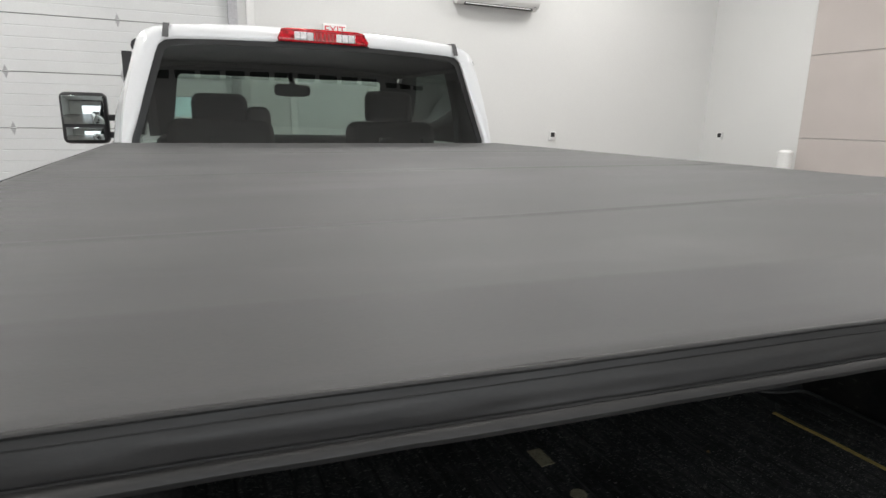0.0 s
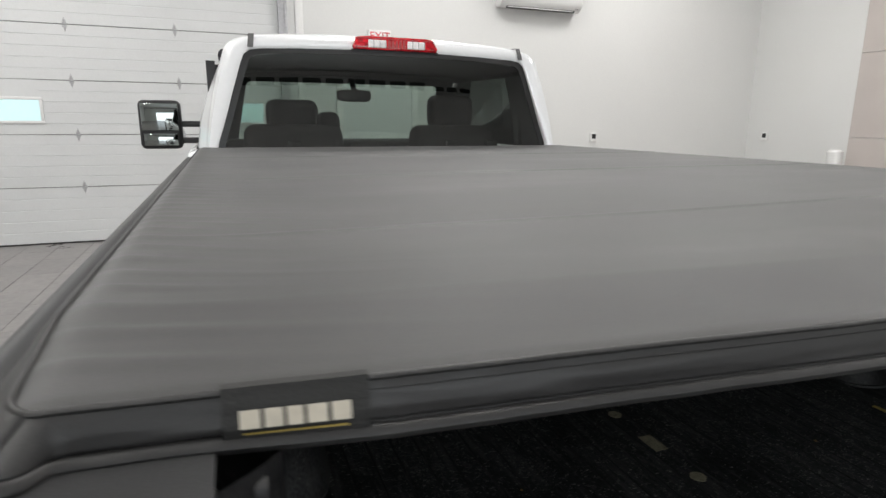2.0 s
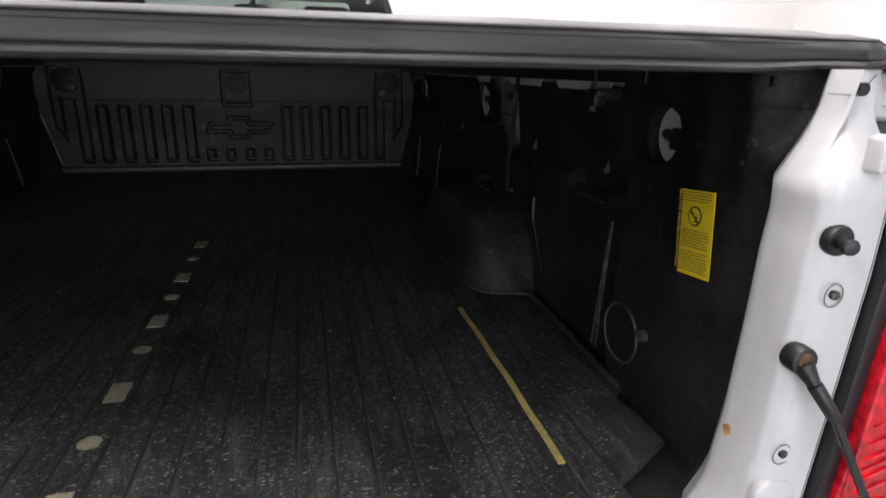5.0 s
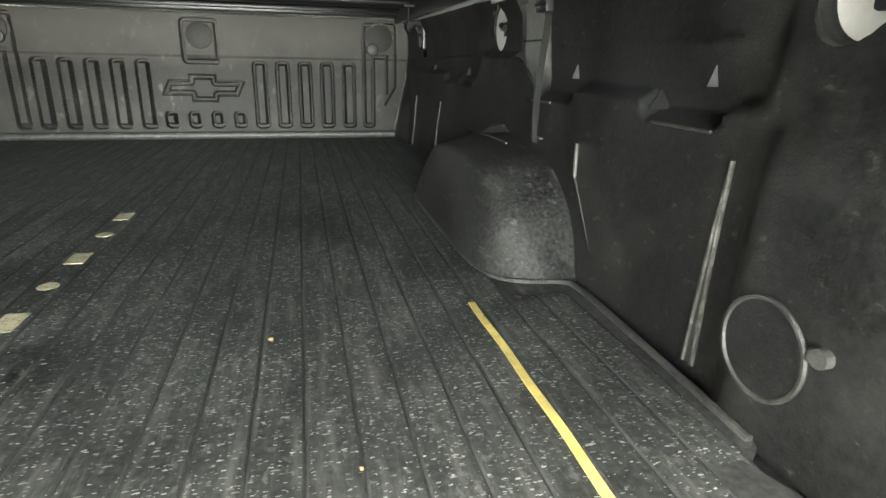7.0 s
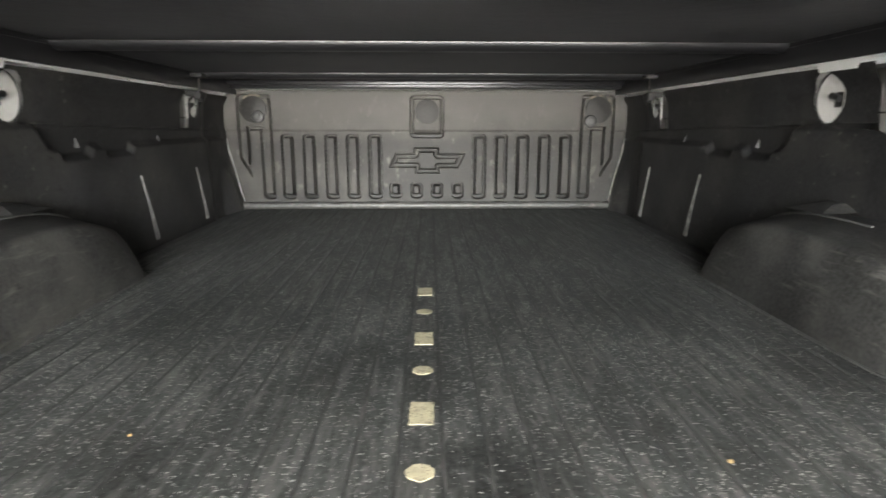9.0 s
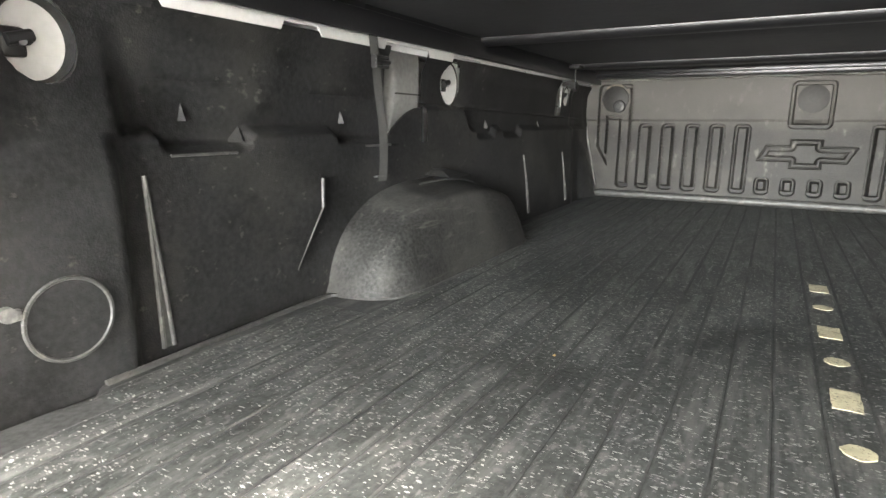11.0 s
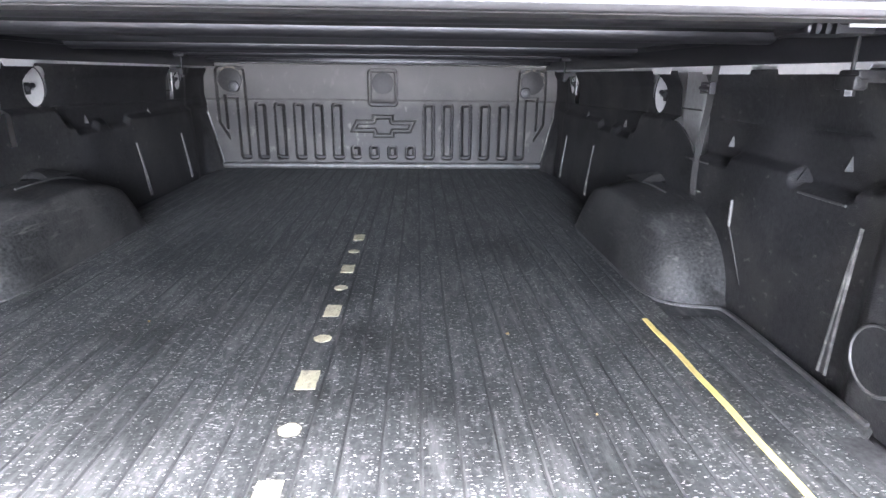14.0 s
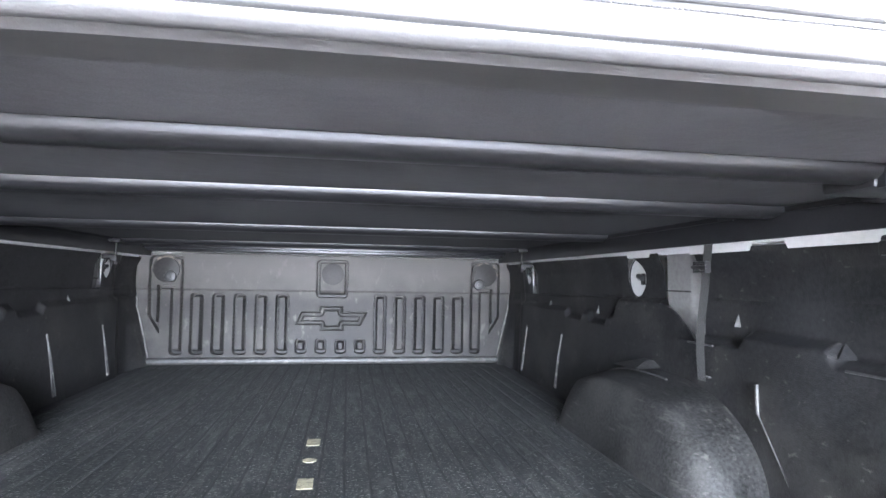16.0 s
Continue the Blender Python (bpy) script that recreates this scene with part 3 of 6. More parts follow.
def wall_box(m):
    t = tagged(new("thermostat"), "small white wall box with a dark square face", "wall control", "wall controls")
    t.matrix_basis = m
    for nm, b, mt in (("cover", box(-0.055, 0.055, -0.028, -0.001, -0.06, 0.06, 0.006), M["ac"]), ("face", box(-0.032, 0.036, -0.031, -0.0275, -0.022, 0.045, 0.003), M["black"]), ("rim", box(-0.05, 0.05, -0.034, -0.028, -0.058, -0.048, 0.002), M["ac"])):
        o = new(nm, finish(b, nm, mt))
        o.parent = t
    return t


wall_box(pose(4.352, Y1, 1.40))
wall_box(pose(X1, 6.80, 1.417, 0, 0, -90))
post = thing("bollard", "white round post standing beside the side wall", "bollard", (7.15, 5.42, GZ))
bb = tube((7.10, 5.40, GZ), (7.10, 5.40, 1.235), 0.095, seg=32)
tube((7.10, 5.40, 1.235), (7.10, 5.40, 1.268), 0.095, 0.06, seg=32, bm=bb)
part("sleeve", bb, M["ac"], post)
part("band", tube((7.10, 5.40, 1.215), (7.10, 5.40, 1.24), 0.1, seg=32), M["ac"], post)

for lx, ly in LAMPS:
    lt = thing("ceiling_light", "long white ceiling light, switched on", "ceiling light", (lx, ly, CEIL), group="ceiling lights")
    part("housing", box(lx - 0.2, lx + 0.2, ly - 0.83, ly + 0.83, CEIL - 0.07, CEIL - 0.001, 0.01), M["ac"], lt)
    part("diffuser", box(lx - 0.17, lx + 0.17, ly - 0.8, ly + 0.8, CEIL - 0.078, CEIL - 0.066, 0.004), M["lamp_on"], lt)


# ---- the pickup truck ----
truck = thing("pickup_truck", "white regular-cab pickup truck with its tailgate lowered", "pickup truck", (0, 1.9, GZ))
FL = 0.95            # top of the bed mat
RAIL = 1.437         # top of the bed rails
BULK = 2.447         # face of the bulkhead liner

# bed floor sheet and the bed sides
part("bed_floor", box(-0.86, 0.86, -0.02, 2.47, FL - 0.05, FL - 0.0145), M["liner"], truck, "black lined bed floor")
SIDE = [(0.826, RAIL - 0.03), (0.822, RAIL - 0.004), (0.93, RAIL), (0.946, RAIL - 0.012), (0.960, 1.40), (0.986, 1.34), (1.012, 1.27), (1.030, 1.21), (1.038, 1.15), (1.038, 1.02), (0.97, 0.85), (0.93, 0.62), (0.90, 0.62), (0.90, 1.30), (0.89, 1.405), (0.826, 1.405)]
for s in (-1, 1):
    part("bed_side", prism([(s * x, z) for x, z in SIDE], "y", -0.055, 2.475), M["paint"], truck, "white painted bed side", 50)
    cap = [(0.775, RAIL + 0.001), (0.775, RAIL + 0.010), (0.868, RAIL + 0.011), (0.880, RAIL + 0.003), (0.917, RAIL + 0.003), (0.922, RAIL + 0.008), (0.929, RAIL + 0.009), (0.939, RAIL + 0.004), (0.946, RAIL - 0.006), (0.947, RAIL - 0.013), (0.943, RAIL - 0.013), (0.928, RAIL + 0.001)]
    rc_ = part("rail_cap", prism([(s * x, z) for x, z in cap], "y", 0.115, 2.47), M["cap"], truck, "textured black plastic rail cap", 50)
    tail = [(0.800, RAIL + 0.0005), (0.800, RAIL + 0.0028), (0.916, RAIL + 0.0028), (0.922, RAIL + 0.008), (0.929, RAIL + 0.009), (0.939, RAIL + 0.004), (0.946, RAIL - 0.006), (0.947, RAIL - 0.013), (0.943, RAIL - 0.013), (0.928, RAIL + 0.0005)]
    part("cap_end", prism([(s * x, z) for x, z in tail], "y", -0.045, 0.115), M["cap"], rc_, "", 50)
# flared arch trims of the rear wheels
for s in (-1, 1):
    b = bmesh.new()
    N = 28
    ring = []
    for i in range(N + 1):
        a = radians(-8 + 196 * i / N)
        cy, cz = 1.03 + 0.49 * math.cos(a), 0.74 + 0.50 * math.sin(a)
        iy, iz = 1.03 + 0.43 * math.cos(a), 0.74 + 0.44 * math.sin(a)
        ring.append([b.verts.new((s * x, y, z)) for x, y, z in ((1.028, cy, cz), (1.054, 1.03 + 0.487 * math.cos(a), 0.74 + 0.497 * math.sin(a)), (1.064, 1.03 + 0.462 * math.cos(a), 0.74 + 0.472 * math.sin(a)), (1.058, iy, iz), (1.02, iy, iz))])
    for p, q in zip(ring, ring[1:]):
        for k in range(5):
            b.faces.new((p[k], p[(k + 1) % 5], q[(k + 1) % 5], q[k]))
    for p in (ring[0], ring[-1]):
        b.faces.new(p)
    part("arch_trim", b, M["black"], truck, "black wheel arch flare", 50)
    tb = bmesh.new()
    for r, xa, xb in ((0.37, 0.70, 0.95),):
        tube((s * xa, 1.03, GZ + 0.385), (s * xb, 1.03, GZ + 0.385), 0.385, seg=40, bm=tb, bevel=0.04)
    ty = part("wheel", tb, M["tyre"], truck, "black tyre on a rear wheel")
    part("rim", tube((s * 0.955, 1.03, GZ + 0.385), (s * 0.90, 1.03, GZ + 0.385), 0.22, seg=32, bevel=0.01), M["rim"], ty)
    tb = tube((s * 0.70, 4.72, GZ + 0.385), (s * 0.95, 4.72, GZ + 0.385), 0.385, seg=40, bevel=0.04)
    ty = part("wheel", tb, M["tyre"], truck, "black tyre on a front wheel")
    part("rim", tube((s * 0.955, 4.72, GZ + 0.385), (s * 0.90, 4.72, GZ + 0.385), 0.22, seg=32, bevel=0.01), M["rim"], ty)
    # side decal: plain slanted bars where lettering stands
    for i in range(7):
        ya = 0.40 + 0.085 * i
        part("decal", sheet(lambda u, v: (s * (interp([(1.15, 1.038), (1.21, 1.030), (1.27, 1.012), (1.34, 0.986), (1.40, 0.96)], 1.305 + 0.065 * v)[0] + 0.0015), ya + 0.050 * u + 0.016 * v, 1.305 + 0.065 * v), [0, 1], span(0, 1, 8)), M["decal_red" if i % 2 == 0 else "decal_grey"], truck, "red and grey decal bar", 0)

# end posts with the tail lamps
INNER = [(0.9, 0.6954), (0.935, 0.703), (0.964, 0.7207), (0.985, 0.7302), (1.018, 0.7342), (1.064, 0.7398), (1.112, 0.7421), (1.164, 0.7445), (1.22, 0.7459), (1.262, 0.7469), (1.3, 0.7503), (1.332, 0.7472), (1.352, 0.7595), (1.369, 0.7703), (1.385, 0.7782), (1.399, 0.7841), (1.443, 0.7912)]
OUTER = [(0.90, 0.796), (1.00, 0.803), (1.14, 0.812), (1.25, 0.819), (1.32, 0.819), (1.45, 0.819)]
for s in (-1, 1):
    def jamb(u, z, s=s):
        xi, xo = interp(INNER, z)[0], interp(OUTER, z)[0]
        # from the liner round the nose of the post to the lamp
        w = xo - 0.007 - xi
        xs = [xi + 0.030, xi + 0.002, xi + 0.003, xi + 0.006] + [xi + 0.006 + w * f for f in (0.17, 0.42, 0.75, 0.94, 1.0)]
        ys = [0.045, 0.015, -0.018, -0.038, -0.047, -0.051, -0.054, -0.055, -0.03]
        k = u * (len(xs) - 1)
        i = min(int(k), len(xs) - 2)
        f = k - i
        y = ys[i] + (ys[i + 1] - ys[i]) * f
        return (s * (xs[i] + (xs[i + 1] - xs[i]) * f), y + (0.040 * smooth01((z - 1.335) / 0.075) if y < -0.02 else 0.0) * min(1.0, (-0.02 - y) / 0.015), z)
    b = sheet(jamb, span(0, 1, 32), span(0.90, 1.437, 46))
    jm = part("end_post", b, M["paint_dirty"], truck, "white painted tailgate post", 60)
    part("post_cap", prism([(s * x, y) for x, y in ((0.815, 0.06), (0.815, -0.012), (0.90, -0.030), (0.925, 0.06))], "z", 1.39, 1.4365, 0.010, seg=3), M["paint_dirty"], truck)
    part("drain_hole", tube((s * 0.8005, -0.0165, 1.4195), (s * 0.8005, -0.008, 1.4195), 0.0062, seg=18), M["black"], jm)
    # panel seams: under the head of the post and beside the lamp
    sm = bmesh.new()
    way = [(0.781, 0.004, 1.4150), (0.788, -0.012, 1.4146), (0.794, -0.0158, 1.4150), (0.799, -0.0158, 1.4185), (0.806, -0.0158, 1.4270), (0.811, -0.0158, 1.4325)]
    for pa, pb in zip(way, way[1:]):
        tube((s * pa[0], pa[1], pa[2]), (s * pb[0], pb[1], pb[2]), 0.0007, seg=6, bm=sm)
    part("seam", sm, M["bare_grey"], jm, "dull grey seam line")
    sm = bmesh.new()
    for za, zb in zip(span(0.93, 1.335, 12), span(0.93, 1.335, 12)[1:]):
        tube((s * (interp(OUTER, za)[0] - 0.0065), -0.0548, za), (s * (interp(OUTER, zb)[0] - 0.0065), -0.0548, zb), 0.0008, seg=6, bm=sm)
    part("seam", sm, M["bare_grey"], jm, "dull grey seam line")
    sk = part("striker", tube((s * 0.772, -0.042, 1.286), (s * 0.772, -0.054, 1.286), 0.015, seg=24, bevel=0.003), M["black"], jm, "black striker washer")
    st = tube((s * 0.771, -0.052, 1.286), (s * 0.764, -0.069, 1.286), 0.0058, seg=16)
    tube((s * 0.764, -0.068, 1.286), (s * 0.762, -0.074, 1.286), 0.0078, seg=18, bm=st, bevel=0.003)
    part("pin", st, M["black"], sk)
    for bx, bz in ((0.7795, 1.2322), (0.7650, 1.0545)):
        rg = bmesh.new()
        ybk = -0.0535 if bz > 1.2 else -0.0505
        for a0, a1 in zip(span(0, 2 * math.pi, 28), span(0, 2 * math.pi, 28)[1:]):
            tube((s * (bx - 0.002 + 0.0105 * math.cos(a0)), ybk, bz + 0.0118 * math.sin(a0)), (s * (bx - 0.002 + 0.0105 * math.cos(a1)), ybk, bz + 0.0118 * math.sin(a1)), 0.0007, seg=6, bm=rg)
        wsh = part("dimple_ring", rg, M["bare_grey"], jm)
        part("bolt", tube((s * bx, ybk + 0.006, bz), (s * bx, ybk - 0.0015, bz), 0.0048, seg=12, bevel=0.001), M["old_bolt"], wsh, "dark oxidised bolt head")
    part("access_cover", prism(rounded(s * 0.762, 0.985, 0.050, 0.075, 0.018), "y", -0.0545, -0.044, 0.002), M["paint_dirty"], jm)
    part("wedge_bumper", prism(rounded(s * 0.7945, 1.366, 0.026, 0.034, 0.006), "y", -0.064, -0.045, 0.004), M["paint_dirty"], jm)
    rs = bmesh.new()
    bmesh.ops.create_icosphere(rs, subdivisions=3, radius=1.0)
    for v in rs.verts:
        k = 1.0 + 0.45 * noise.noise(v.co * 1.7)
        v.co = Vector((s * (interp(INNER, 1.05)[0] + 0.0028), 0.004, 1.05)) + Vector((v.co.x * 0.0016, v.co.y * 0.006 * k, v.co.z * 0.0085 * k))
    part("rust_stain", rs, M["rust_stain"], jm, "orange rust stain")
    # tail lamp: smoky head, red body and a ribbed clear lens
    lo = [(interp(OUTER, z)[0] + 0.019, z) for z in span(0.955, 1.212, 10)]
    hi = [(interp(OUTER, z)[0] + 0.019, z) for z in span(1.214, 1.332, 6)]
    lamp = part("tail_lamp", prism([(s * x, z) for x, z in lo + [(0.965, 1.212), (0.965, 0.955)]], "y", -0.078, 0.06, 0.004, seg=3), M["red"], truck, "red tail lamp")
    part("upper_lens", prism([(s * x, z) for x, z in hi + [(0.965, 1.332), (0.965, 1.214)]], "y", -0.077, 0.06, 0.004, seg=3), M["smoke_lens"], lamp, "smoky grey upper lens")
    gk = [(interp(OUTER, z)[0], z) for z in span(0.950, 1.338, 12)]
    part("lamp_gasket", prism([(s * x, z) for x, z in gk] + [(s * (x + 0.0175), z) for x, z in gk[::-1]], "y", -0.066, 0.03, 0.002), M["black"], lamp)
    for k in range(7):
        part("reverse_lens", box(s * 0.842, s * 0.95, -0.081, -0.070, 1.142 + 0.0062 * k, 1.1475 + 0.0062 * k, 0.0015), M["clear_lens"], lamp, "clear ribbed reversing lens")
    for k in range(9):
        za = 0.966 + 0.016 * k + 0.004 * math.sin(5 * k)
        part("reflector_rib", prism([(s * 0.836, za), (s * 0.868, za + 0.010), (s * 0.905, za + 0.004), (s * 0.868, za + 0.004)], "y", -0.0805, -0.072), M["red_bright"], lamp, "bright red reflector rib", 0)
# stay cables of the tailgate
GATE_Z = 0.925
for s in (-1, 1):
    cb = tube((s * 0.757, -0.040, 1.167), (s * 0.756, -0.060, 1.167), 0.0145, seg=20, bevel=0.003)
    cable = part("stay_cable", cb, M["black"], truck, "black tailgate stay cable")
    part("cable_bolt", tube((s * 0.7555, -0.052, 1.1685), (s * 0.7550, -0.0618, 1.1685), 0.0082, seg=14, bevel=0.0012), M["rust"], cable)
    way = [Vector(p) for p in ((s * 0.7565, -0.057, 1.163), (s * 0.7625, -0.068, 1.147), (s * 0.781, -0.081, 1.116), (s * 0.820, -0.100, 1.033), (s * 0.828, -0.16, 0.96), (s * 0.80, -0.40, GATE_Z + 0.006))]
    part("lug", tube(way[0], way[1], 0.0105, 0.0062, seg=14), M["black"], cable)
    part("sleeve", tube(way[1], way[2], 0.0074, 0.0066, seg=14, bevel=0.0012), M["black"], cable)
    wr_ = bmesh.new()
    for pa, pb in zip(way[2:], way[3:]):
        tube(pa, pb, 0.0042, seg=10, bm=wr_)
    part("wire", wr_, M["black"], cable)
# lowered tailgate
gate = part("tailgate", box(-0.785, 0.785, -0.60, -0.075, GATE_Z - 0.065, GATE_Z - 0.004, 0.012, 3), M["paint"], truck, "lowered white tailgate")
part("inner_panel", box(-0.74, 0.74, -0.55, -0.11, GATE_Z - 0.005, GATE_Z + 0.002, 0.003), M["liner"], gate, "black liner panel")
part("top_cap", box(-0.78, 0.78, -0.635, -0.598, GATE_Z - 0.07, GATE_Z + 0.0, 0.012, 3), M["cap"], gate, "black plastic tailgate cap")
part("latch", box(-0.10, 0.10, -0.36, -0.28, GATE_Z + 0.001, GATE_Z + 0.006, 0.002), M["black"], gate)
part("bumper", box(-0.98, 0.98, -0.30, -0.09, 0.60, 0.78, 0.03, 3), M["chrome"], truck, "chrome rear bumper")
# bed front wall and frame
part("bed_front", box(-0.90, 0.90, 2.482, 2.492, 0.70, RAIL - 0.02, 0.003), M["liner"], truck)
part("frame_rails", box(-0.45, 0.45, -0.1, 5.2, 0.62, 0.80, 0.02), M["black"], truck)

# cab: rear frame ring, roof, pillars, doors
OUT = [(0.862, 1.20), (0.858, 1.40), (0.853, 1.486), (0.838, 1.60), (0.818, 1.70), (0.795, 1.79), (0.772, 1.867), (0.760, 1.902), (0.738, 1.930), (0.70, 1.950), (0.64, 1.964), (0.50, 1.977), (0.25, 1.986), (0.0, 1.989)]
WIN = [(0.800, 1.44), (0.812, 1.462), (0.806, 1.50), (0.785, 1.56), (0.762, 1.63), (0.738, 1.71), (0.712, 1.79), (0.694, 1.845), (0.680, 1.878), (0.655, 1.897), (0.610, 1.904), (0.45, 1.911), (0.22, 1.916), (0.0, 1.917)]


def back_y(z):
    return 2.497 + (z - 1.48) * 0.125


def both(pts):
    return [(-x, z) for x, z in pts] + [(x, z) for x, z in pts[-2::-1]]


o_, w_ = both(OUT), both(WIN)
b = bmesh.new()
rows = []
for k, (yo, fo) in enumerate(((0.012, 0.0), (0.0, 0.18), (-0.004, 0.5), (0.0, 0.9), (0.004, 1.0), (0.03, 1.0))):
    rows.append([b.verts.new((a[0] + (c[0] - a[0]) * fo, back_y(a[1] + (c[1] - a[1]) * fo) + yo + (0.03 if k == 0 else 0), a[1] + (c[1] - a[1]) * fo)) for a, c in zip(o_, w_)])
for p, q in zip(rows, rows[1:]):
    for i in range(len(p) - 1):
        b.faces.new((p[i], p[i + 1], q[i + 1], q[i]))
part("cab_back", b, M["paint"], truck, "white cab rear with rounded shoulders", 60)
# roof skin from the rear ring to the windscreen
ROOF = [p for p in OUT if p[1] > 1.86]


def roof_pt(u, v):
    k = abs(u) * (len(ROOF) - 1)
    i = min(int(k), len(ROOF) - 2)
    x = ROOF[::-1][i][0] + (ROOF[::-1][i + 1][0] - ROOF[::-1][i][0]) * (k - i)
    z = ROOF[::-1][i][1] + (ROOF[::-1][i + 1][1] - ROOF[::-1][i][1]) * (k - i)
    rise = 0.018 * math.sin(min(1, v * 1.15) * math.pi * 0.75) - 0.05 * max(0, v - 0.75) ** 1.5
    return (math.copysign(x, u), back_y(z) + 0.042 + (3.62 - 2.59) * v, z + rise * (1 - abs(u) * 0.5))


part("roof", sheet(roof_pt, span(-1, 1, 36), span(0, 1, 14)), M["paint"], truck, "white cab roof", 60)
part("headliner", sheet(lambda u, v: (0.75 * u, 2.60 + 1.06 * v, 1.915 - 0.05 * u * u), span(-1, 1, 8), span(0, 1, 4)), M["headliner"], truck)
for s in (-1, 1):
    strip = bmesh.new()
    sheet(lambda u, v: (s * (0.632 + 0.024 * u + 0.008 * (1 - v)), back_y(1.905 + 0.058 * v) - 0.014 + 0.012 * v * v, 1.906 + 0.058 * v), span(0, 1, 2), span(0, 1, 6), bm=strip)
    sheet(lambda u, v: (s * (0.632 + 0.024 * u), 2.564 + 1.0 * v, 1.9645 + 0.785 * (0.018 * math.sin(min(1, v * 1.15) * math.pi * 0.75) - 0.05 * max(0, v - 0.75) ** 1.5)), span(0, 1, 2), span(0, 1, 10), bm=strip)
    part("roof_strip", strip, M["trim_grey"], truck, "dark grey roof ditch strip")
    # rear quarter pillar, door, side glass, screen pillar
    prof_side = [p for p in OUT if p[1] < 1.90]
    sk = bmesh.new()
    sheet(lambda z, y: (s * (interp([(c, a) for a, c in prof_side], z)[0] + 0.045 * smooth01((y - 2.54) / 0.22) * smooth01((1.95 - z) / 0.4)), y + (back_y(z) + 0.042 - 2.54) * (1 - (y - 2.54) / 0.3), z), [c for a, c in prof_side], span(2.54, 2.84, 4), bm=sk)
    part("quarter_pillar", sk, M["paint"], truck, "", 60)
    part("side_glass", sheet(lambda z, y: (s * (interp([(c, a) for a, c in prof_side], z)[0] - 0.012), y, z), [1.47, 1.6, 1.7, 1.79, 1.867], span(2.84, 3.62, 3)), M["tint_dark"], truck, "dark tinted side window")
    part("window_seal", prism([(y, z) for y, z in ((2.83, 1.455), (3.95, 1.455), (3.95, 1.475), (2.83, 1.475))], "x", s * 0.885, s * 0.908), M["black"], truck)
    part("glass_divider", prism([(2.80, 1.47), (2.86, 1.47), (2.885, 1.87), (2.83, 1.87)], "x", s * 0.80, s * 0.84), M["black"], truck)
    fg = bmesh.new()
    fg.faces.new([fg.verts.new(p) for p in ((s * 0.845, 3.62, 1.47), (s * 0.845, 4.12, 1.47), (s * 0.775, 3.66, 1.885), (s * 0.775, 3.62, 1.885))])
    part("front_side_glass", fg, M["tint_dark"], truck, "dark tinted side window", 0)
    part("roof_rail_trim", tube((s * 0.755, 2.60, 1.872), (s * 0.745, 3.66, 1.89), 0.03, seg=12), M["cloth"], truck)
    part("pillar_trim", sheet(lambda z, y: (s * (interp([(c, a) for a, c in prof_side], z)[0] - 0.03), y + (back_y(z) + 0.02 - 2.54) * (1 - (y - 2.54) / 0.36), z), [c for a, c in prof_side], span(2.54, 2.90, 4)), M["cloth"], truck, "dark inner pillar trim")
    sp = bmesh.new()
    merge(sp, prism([(4.10, 1.47), (4.20, 1.47), (3.70, 1.90), (3.60, 1.92)], "x", 0, 0.04, 0.008), Matrix.Translation((s * 0.79 - 0.02, 0, 0)))
    part("screen_pillar", sp, M["black"], truck)
    dr = part("door", box(s * 0.86, s * 0.945, 2.80, 3.95, 0.70, 1.462, 0.02, 3), M["paint"], truck, "white front door")
    hd = tube((s * 1.005, 2.92, 1.27), (s * 1.005, 3.14, 1.27), 0.018, seg=12)
    box(s * 0.94, s * 0.988, 2.96, 3.04, 1.345, 1.375, 0.008, bm=hd)
    box(s * 0.94, s * 1.0, 2.92, 2.96, 1.25, 1.29, 0.006, bm=hd)
    box(s * 0.94, s * 1.0, 3.10, 3.14, 1.25, 1.29, 0.006, bm=hd)
    part("door_handle", hd, M["black"], dr, "black door handle")
    part("cab_corner", box(s * 0.84, s * 0.94, 2.52, 2.80, 0.70, 1.466, 0.03, 3), M["paint"], truck)
    part("front_wing", box(s * 0.70, s * 0.96, 3.95, 5.25, 0.75, 1.40, 0.05, 3), M["paint"], truck)
    # towing mirror on two arms
    mi = part("towing_mirror", box(s * 1.02, s * 1.255, 3.73, 3.84, 1.425, 1.715, 0.032, 4), M["black"], truck, "tall black towing mirror")
    part("mirror_glass", box(s * 1.035, s * 1.24, 3.724, 3.735, 1.535, 1.695, 0.004), M["mirror"], mi)
    part("spotter_glass", box(s * 1.045, s * 1.232, 3.722, 3.735, 1.445, 1.518, 0.004), M["mirror"], mi)
    for za in (1.575, 1.475):
        part("arm", box(s * 0.88, s * 1.03, 3.76, 3.81, za - 0.018, za + 0.018, 0.008), M["black"], mi)
    part("foot", box(s * 0.875, s * 0.915, 3.70, 3.86, 1.455, 1.60, 0.012), M["black"], mi)
part("bonnet", sheet(lambda u, v: (0.84 * u, 4.08 + 1.2 * v, 1.43 - 0.06 * v * v - 0.04 * u * u), span(-1, 1, 10), span(0, 1, 8), back=(0, 0, -0.03)), M["paint"], truck)
part("grille", box(-0.9, 0.9, 5.24, 5.34, 0.70, 1.36, 0.03), M["chrome"], truck)
part("dashboard", box(-0.78, 0.78, 3.72, 4.12, 1.05, 1.475, 0.05, 3), M["cloth"], truck, "dark dashboard")
part("cab_floor", box(-0.86, 0.86, 2.52, 4.1, 0.72, 0.80), M["cloth"], truck)
part("cab_back_panel", box(-0.84, 0.84, 2.535, 2.56, 0.74, 1.455, 0.006), M["cloth"], truck)


# rear glass, bowed outwards, with a narrow black border
def glass_y(x, z):
    return 2.5245 + 0.113 * (z - 1.75) + x * x / 18


